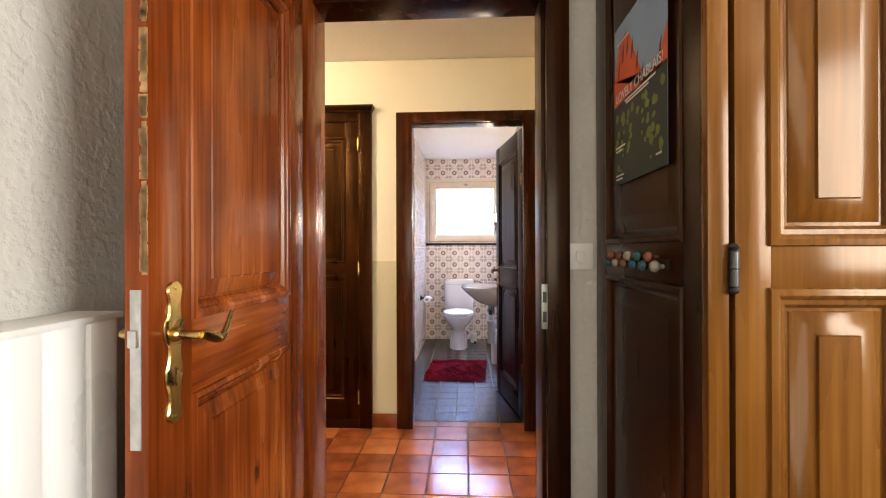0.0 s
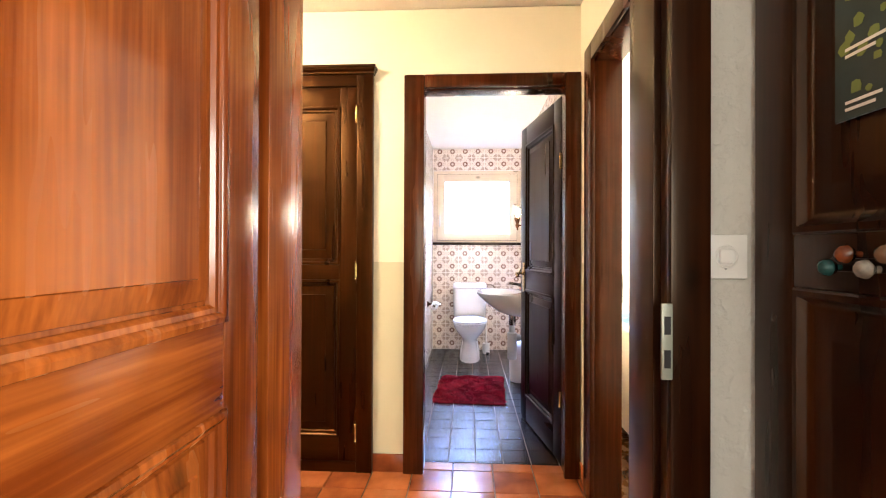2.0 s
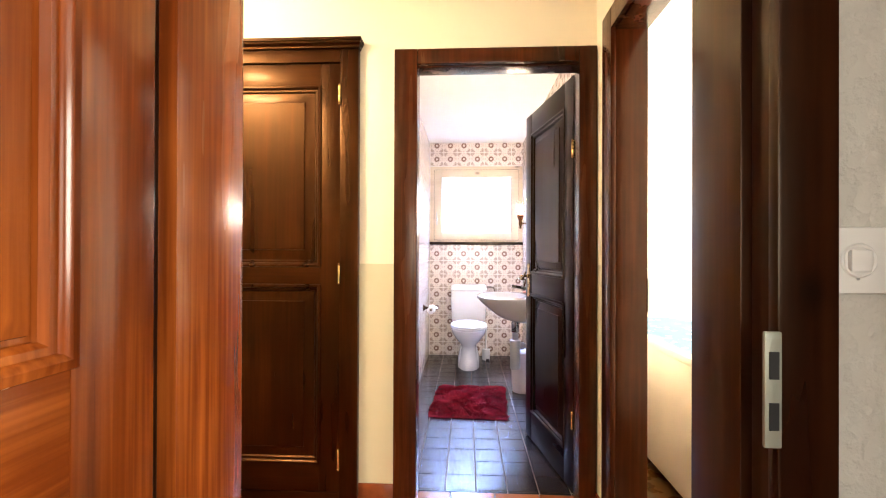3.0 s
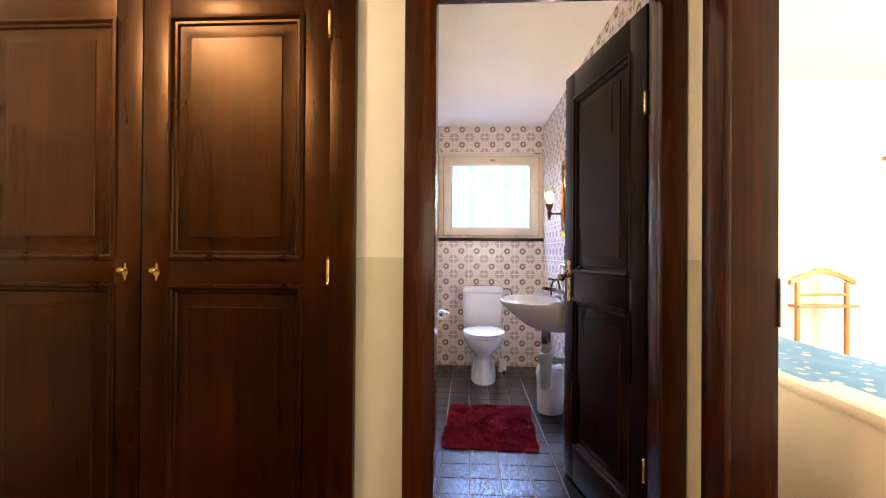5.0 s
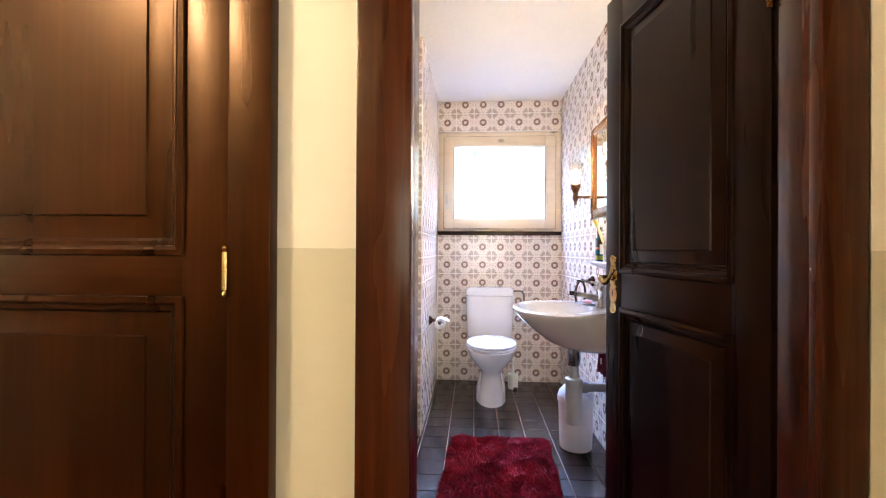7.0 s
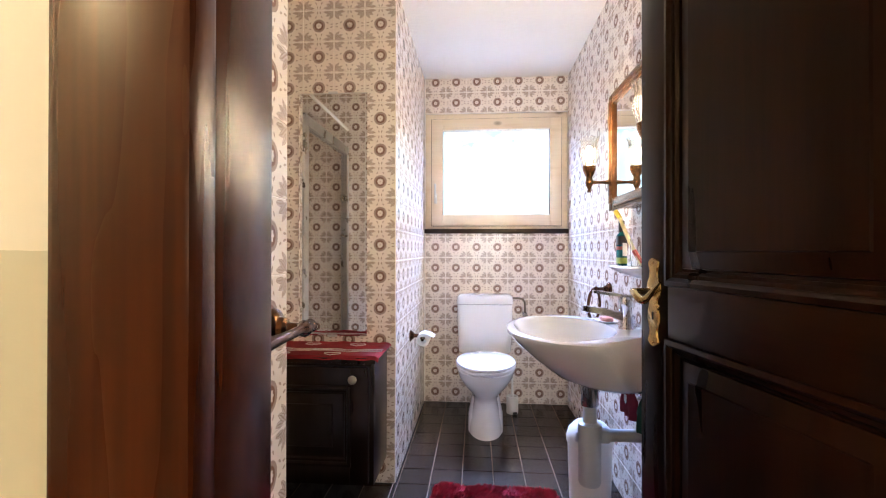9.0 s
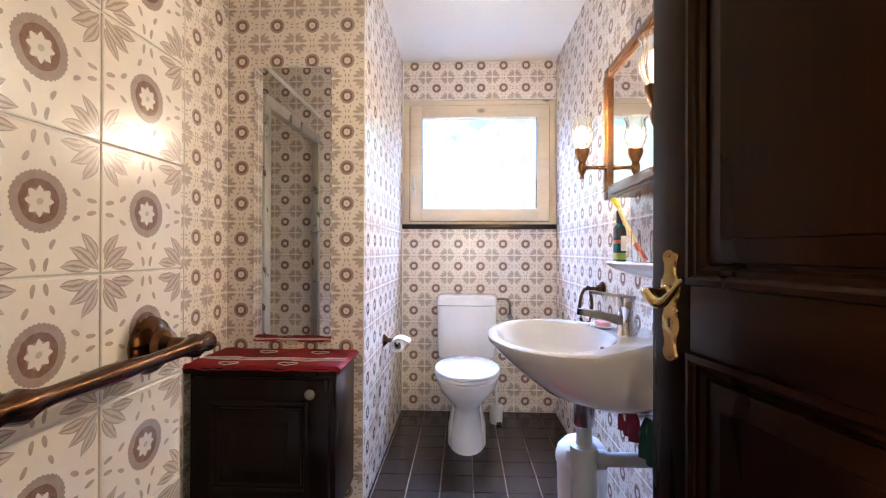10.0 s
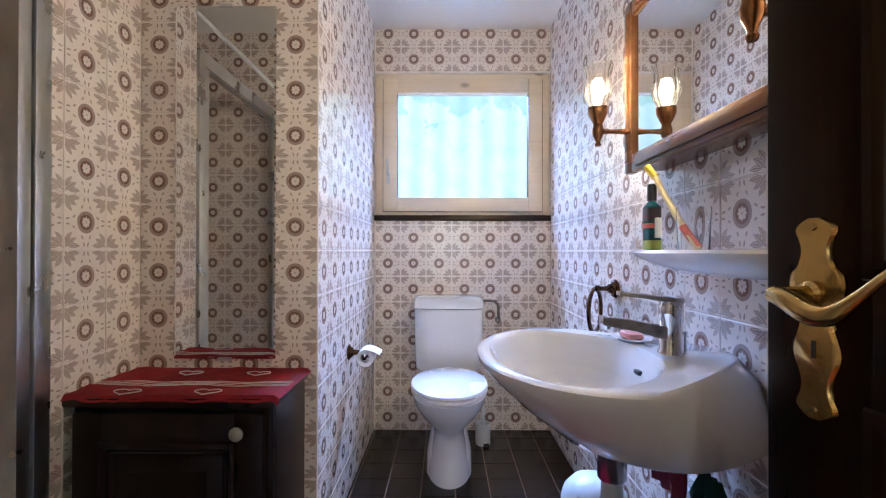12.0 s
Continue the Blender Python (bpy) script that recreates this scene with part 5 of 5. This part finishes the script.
box(bm, -0.012, 0.045, -0.01, 2.11, 0.66, 0.70, 0.012)
part("side_board", bm, CREAM_BOARD, bed)
part("side_board", boxes((0.87, 0.90, 0, 2.1, 0.05, 0.45), bevel=0.004), CREAM_BOARD, bed)
part("headboard", boxes((0, 0.90, 2.1, 2.13, 0.0, 0.75), bevel=0.004), CREAM_BOARD, bed)
part("footboard", boxes((0, 0.90, -0.03, 0.0, 0.0, 0.60), bevel=0.004), CREAM_BOARD, bed)
part("mattress", boxes((0.035, 0.865, 0.01, 2.09, 0.25, 0.57), bevel=0.03), WHITE, bed)
duvet = thing("duvet", pose(0.90, 2.78, 0.57), "blue and white flowered duvet on the bed", "bedding")
bm = bmesh.new()
gv = [[bm.verts.new((0.84 * i / 24, 2.03 * j / 50, 0.03 + 0.03 * math.sin(math.pi * i / 24) + 0.012 * noise.noise((i * 0.25, j * 0.2, 1)))) for j in range(51)] for i in range(25)]
for i in range(24):
    for j in range(50):
        bm.faces.new((gv[i][j], gv[i + 1][j], gv[i + 1][j + 1], gv[i][j + 1]))
bmesh.ops.solidify(bm, geom=bm.faces[:], thickness=0.03)
part("cover", bm, COVER, duvet)
pillow = thing("pillow", pose(1.0, 3.10, 0.615), "folded cream blanket lying on the bed", "blanket")
bm = bmesh.new()
loft(bm, [oval(0, 0, 0.07, 0.14, 0.0, 32, None, 6), oval(0, 0, 0.08, 0.15, 0.02, 32, None, 6), oval(0, 0, 0.08, 0.15, 0.04, 32, None, 6), oval(0, 0, 0.07, 0.14, 0.055, 32, None, 5)])
part("blanket", bm, plain("cream_wool", (0.72, 0.64, 0.48), 0.9, 0, 0.06, 20, 0.2, 100), pillow)

valet = thing("clothes_valet", pose(2.28, 4.93, 0, 0, 0, 8), "turned orange wooden clothes valet stand", "clothes valet")
for x in (-0.19, 0.19):
    part("post", boxes((x - 0.014, x + 0.014, -0.012, 0.012, 0.03, 0.93), bevel=0.004), WOOD_ORANGE, valet)
    part("foot", boxes((x - 0.018, x + 0.018, -0.16, 0.16, -0.004, 0.03), bevel=0.008), WOOD_ORANGE, valet)
for z in (0.84, 0.76, 0.35):
    part("rail", boxes((-0.22 if z == 0.76 else -0.178, 0.24 if z == 0.76 else 0.178, -0.012 if z != 0.76 else -0.05, 0.012 if z != 0.76 else 0.05, z - 0.012, z + 0.008), bevel=0.004), WOOD_ORANGE, valet)
bm = bmesh.new()
pts = [(-0.25 + 0.5 * i / 20, 0, 0.93 + 0.075 * (1 - abs(i / 10 - 1) ** 1.7)) for i in range(21)]
loft(bm, [[(x, -0.016, z - 0.022), (x, 0.016, z - 0.022), (x, 0.012, z + 0.012 + (0.012 if 7 < i < 13 else 0)), (x, -0.012, z + 0.012 + (0.012 if 7 < i < 13 else 0))] for i, (x, _, z) in enumerate(pts)])
part("hanger", bm, WOOD_ORANGE, valet, "", False)

hanging = thing("wall_hanging", pose(2.88, 5.095, 1.0), "cream cloth wall hanging on a brown wooden rod", "wall hanging")
part("cloth", boxes((0.02, 0.75, -0.012, -0.004, 0.0, 0.83), bevel=0.003), plain("cream_canvas", (0.75, 0.70, 0.60), 0.9, 0, 0.05, 12, 0.2, 120), hanging)
bm = bmesh.new()
tube(bm, [(-0.05, -0.012, 0.84), (-0.035, -0.012, 0.84), (-0.03, -0.012, 0.84), (0.80, -0.012, 0.84)], [0.014, 0.018, 0.010, 0.010], 12)
part("rod", bm, WOOD_ORANGE, hanging)

# ---- tiles, last ----
tile_cache = {}


def tile_mesh(name, u0, u1, v0, v1, size, gap, depth, material, inset):
    """A tile or a cut piece of one: local xy about the whole tile's middle, z from 0 to depth, with an eased edge."""
    key = (name, round(u0, 3), round(u1, 3), round(v0, 3), round(v1, 3))
    if key in tile_cache:
        return tile_cache[key]
    a0, a1, b0, b1 = u0 + gap / 2, u1 - gap / 2, v0 + gap / 2, v1 - gap / 2
    e = inset
    vs = [(a0, b0, 0), (a1, b0, 0), (a1, b1, 0), (a0, b1, 0), (a0, b0, depth - e * 0.6), (a1, b0, depth - e * 0.6), (a1, b1, depth - e * 0.6), (a0, b1, depth - e * 0.6),
          (a0 + e, b0 + e, depth), (a1 - e, b0 + e, depth), (a1 - e, b1 - e, depth), (a0 + e, b1 - e, depth)]
    fs = [(8, 9, 10, 11)] + [(i, (i + 1) % 4, 4 + (i + 1) % 4, 4 + i) for i in range(4)] + [(4 + i, 4 + (i + 1) % 4, 8 + (i + 1) % 4, 8 + i) for i in range(4)]
    me = bpy.data.meshes.new(name)
    me.from_pydata(vs, [], fs)
    uvs = me.uv_layers.new(name="face")
    for lp in me.loops:
        p = vs[lp.vertex_index]
        uvs.data[lp.index].uv = (p[0] / size, p[1] / size)
    me.materials.append(material)
    tile_cache[key] = me
    return me


def lay(parent, name, origin, ux, uy, width, height, size, gap, depth, material, inset=0.0015, shift=(0, 0), holes=(), joined=False, tilt=0.2):
    """Cover a rectangle from origin along ux and uy with tiles; holes: rectangles (a0, a1, b0, b1) left free."""
    ux, uy = Vector(ux), Vector(uy)
    nz = ux.cross(uy)
    rot = Matrix((ux, uy, nz)).transposed().to_4x4()
    rng = random.Random(len(tile_cache))
    verts, faces, uvl = [], [], []
    i0, i1 = math.floor(-shift[0] / size), math.ceil((width - shift[0]) / size)
    j0, j1 = math.floor(-shift[1] / size), math.ceil((height - shift[1]) / size)
    for i in range(i0, i1):
        for j in range(j0, j1):
            ca, cb = shift[0] + (i + 0.5) * size, shift[1] + (j + 0.5) * size
            r = [max(0, ca - size / 2), min(width, ca + size / 2), max(0, cb - size / 2), min(height, cb + size / 2)]
            for h in holes:
                if r[0] < h[1] and r[1] > h[0] and r[2] < h[3] and r[3] > h[2]:
                    if r[2] >= h[2] - 1e-6 and r[3] <= h[3] + 1e-6 or (r[2] < h[3] and r[3] > h[2]):
                        if r[2] < h[2]:
                            r[3] = h[2]
                        elif r[3] > h[3]:
                            r[2] = h[3]
                        else:
                            r[1] = r[0]
            if r[1] - r[0] < gap * 4 or r[3] - r[2] < gap * 4:
                continue
            me = tile_mesh(name, r[0] - ca, r[1] - ca, r[2] - cb, r[3] - cb, size, gap, depth, material, inset)
            m = Matrix.Translation(Vector(origin) + ux * ca + uy * cb) @ rot @ pose(0, 0, 0, rng.uniform(-tilt, tilt), rng.uniform(-tilt, tilt), 0)
            if joined:
                k = len(verts)
                verts += [m @ v.co for v in me.vertices]
                faces += [tuple(k + q for q in p.vertices) for p in me.polygons]
                uvl += [tuple(u.uv) for u in me.uv_layers["face"].data]
            else:
                ob = new(name, me)
                ob.parent = parent
                ob.matrix_basis = m
    if joined:
        me = bpy.data.meshes.new(name)
        me.from_pydata(verts, [], faces)
        uvs = me.uv_layers.new(name="face")
        for q, u in zip(uvs.data, uvl):
            q.uv = u
        me.materials.append(material)
        ob = new(name, me)
        ob.parent = parent
        tagged(ob, "", "", "", "stuff")


T = 0.151
X, Y, Z = (1, 0, 0), (0, 1, 0), (0, 0, 1)
NX, NY = (-1, 0, 0), (0, -1, 0)
D = GL + 0.0005
lay(wall_bath_north, "wall_tile", (-0.535, 6.065 + GL, 0), X, Z, 1.032, 2.37, T, 0.0022, D, DECOR, holes=[(-0.01, 1.04, 1.235, 2.108)])
lay(wall_bath_east, "wall_tile", (0.497 + GL, 6.065, 0), NY, Z, 2.90, 2.37, T, 0.0022, D, DECOR)
lay(wall_bath_west, "wall_tile", (-0.54 - GL, 4.88, 0), Y, Z, 1.185, 2.37, T, 0.0022, D, DECOR)
lay(wall_niche, "wall_tile", (-1.13, 4.88 + GL, 0), X, Z, 0.59, 2.37, T, 0.0022, D, DECOR, shift=(-0.014, 0))
lay(wall_niche, "wall_tile", (-1.13 - GL, 4.53, 0), Y, Z, 0.35, 2.37, T, 0.0022, D, DECOR, shift=(0.048, 0))
lay(wall_bath_near, "wall_tile", (-0.54 - GL, 3.175, 0), Y, Z, 0.465, 2.37, T, 0.0022, D, DECOR, shift=(0.012, 0))
lay(wall_bath_near, "wall_tile", (-0.54, 3.64 - GL, 0), NX, Z, 1.45, 2.37, T, 0.0022, D, DECOR, joined=True)
shell = structure("wall_shower", GROUT, (-2.1, -2.0, 3.55, 4.6, 0, 2.38), (-2.0, -1.3, 4.53 + GL, 4.63, 0, 2.38), (-1.3, -1.13 - GL, 4.53 + GL, 4.6, 0, 2.37), label="tiled shower wall with brown rosettes", category="wall")
lay(shell, "wall_tile", (-2.0, 4.53 + GL, 0), X, Z, 0.87, 2.37, T, 0.0022, D, DECOR, joined=True)
lay(shell, "wall_tile", (-2.0, 3.64, 0), Y, Z, 0.89, 2.37, T, 0.0022, D, DECOR, joined=True)
lay(floor_bath, "floor_tile", (-0.55, 3.19, -0.003), X, Y, 1.06, 2.875, 0.152, 0.005, 0.003, BROWN_TILE, 0.0012, shift=(0.02, 0.02), tilt=0.06)
lay(floor_bath, "floor_tile", (-1.14, 3.64, -0.003), X, Y, 0.59, 1.25, 0.152, 0.005, 0.003, BROWN_TILE, 0.0012)
lay(floor_hall, "floor_tile", (-2.6, 1.62, -0.012), X, Y, 3.06, 1.57, 0.211, 0.006, 0.012, TERRACOTTA, 0.002, shift=(0.082, 0.001), tilt=0.12)
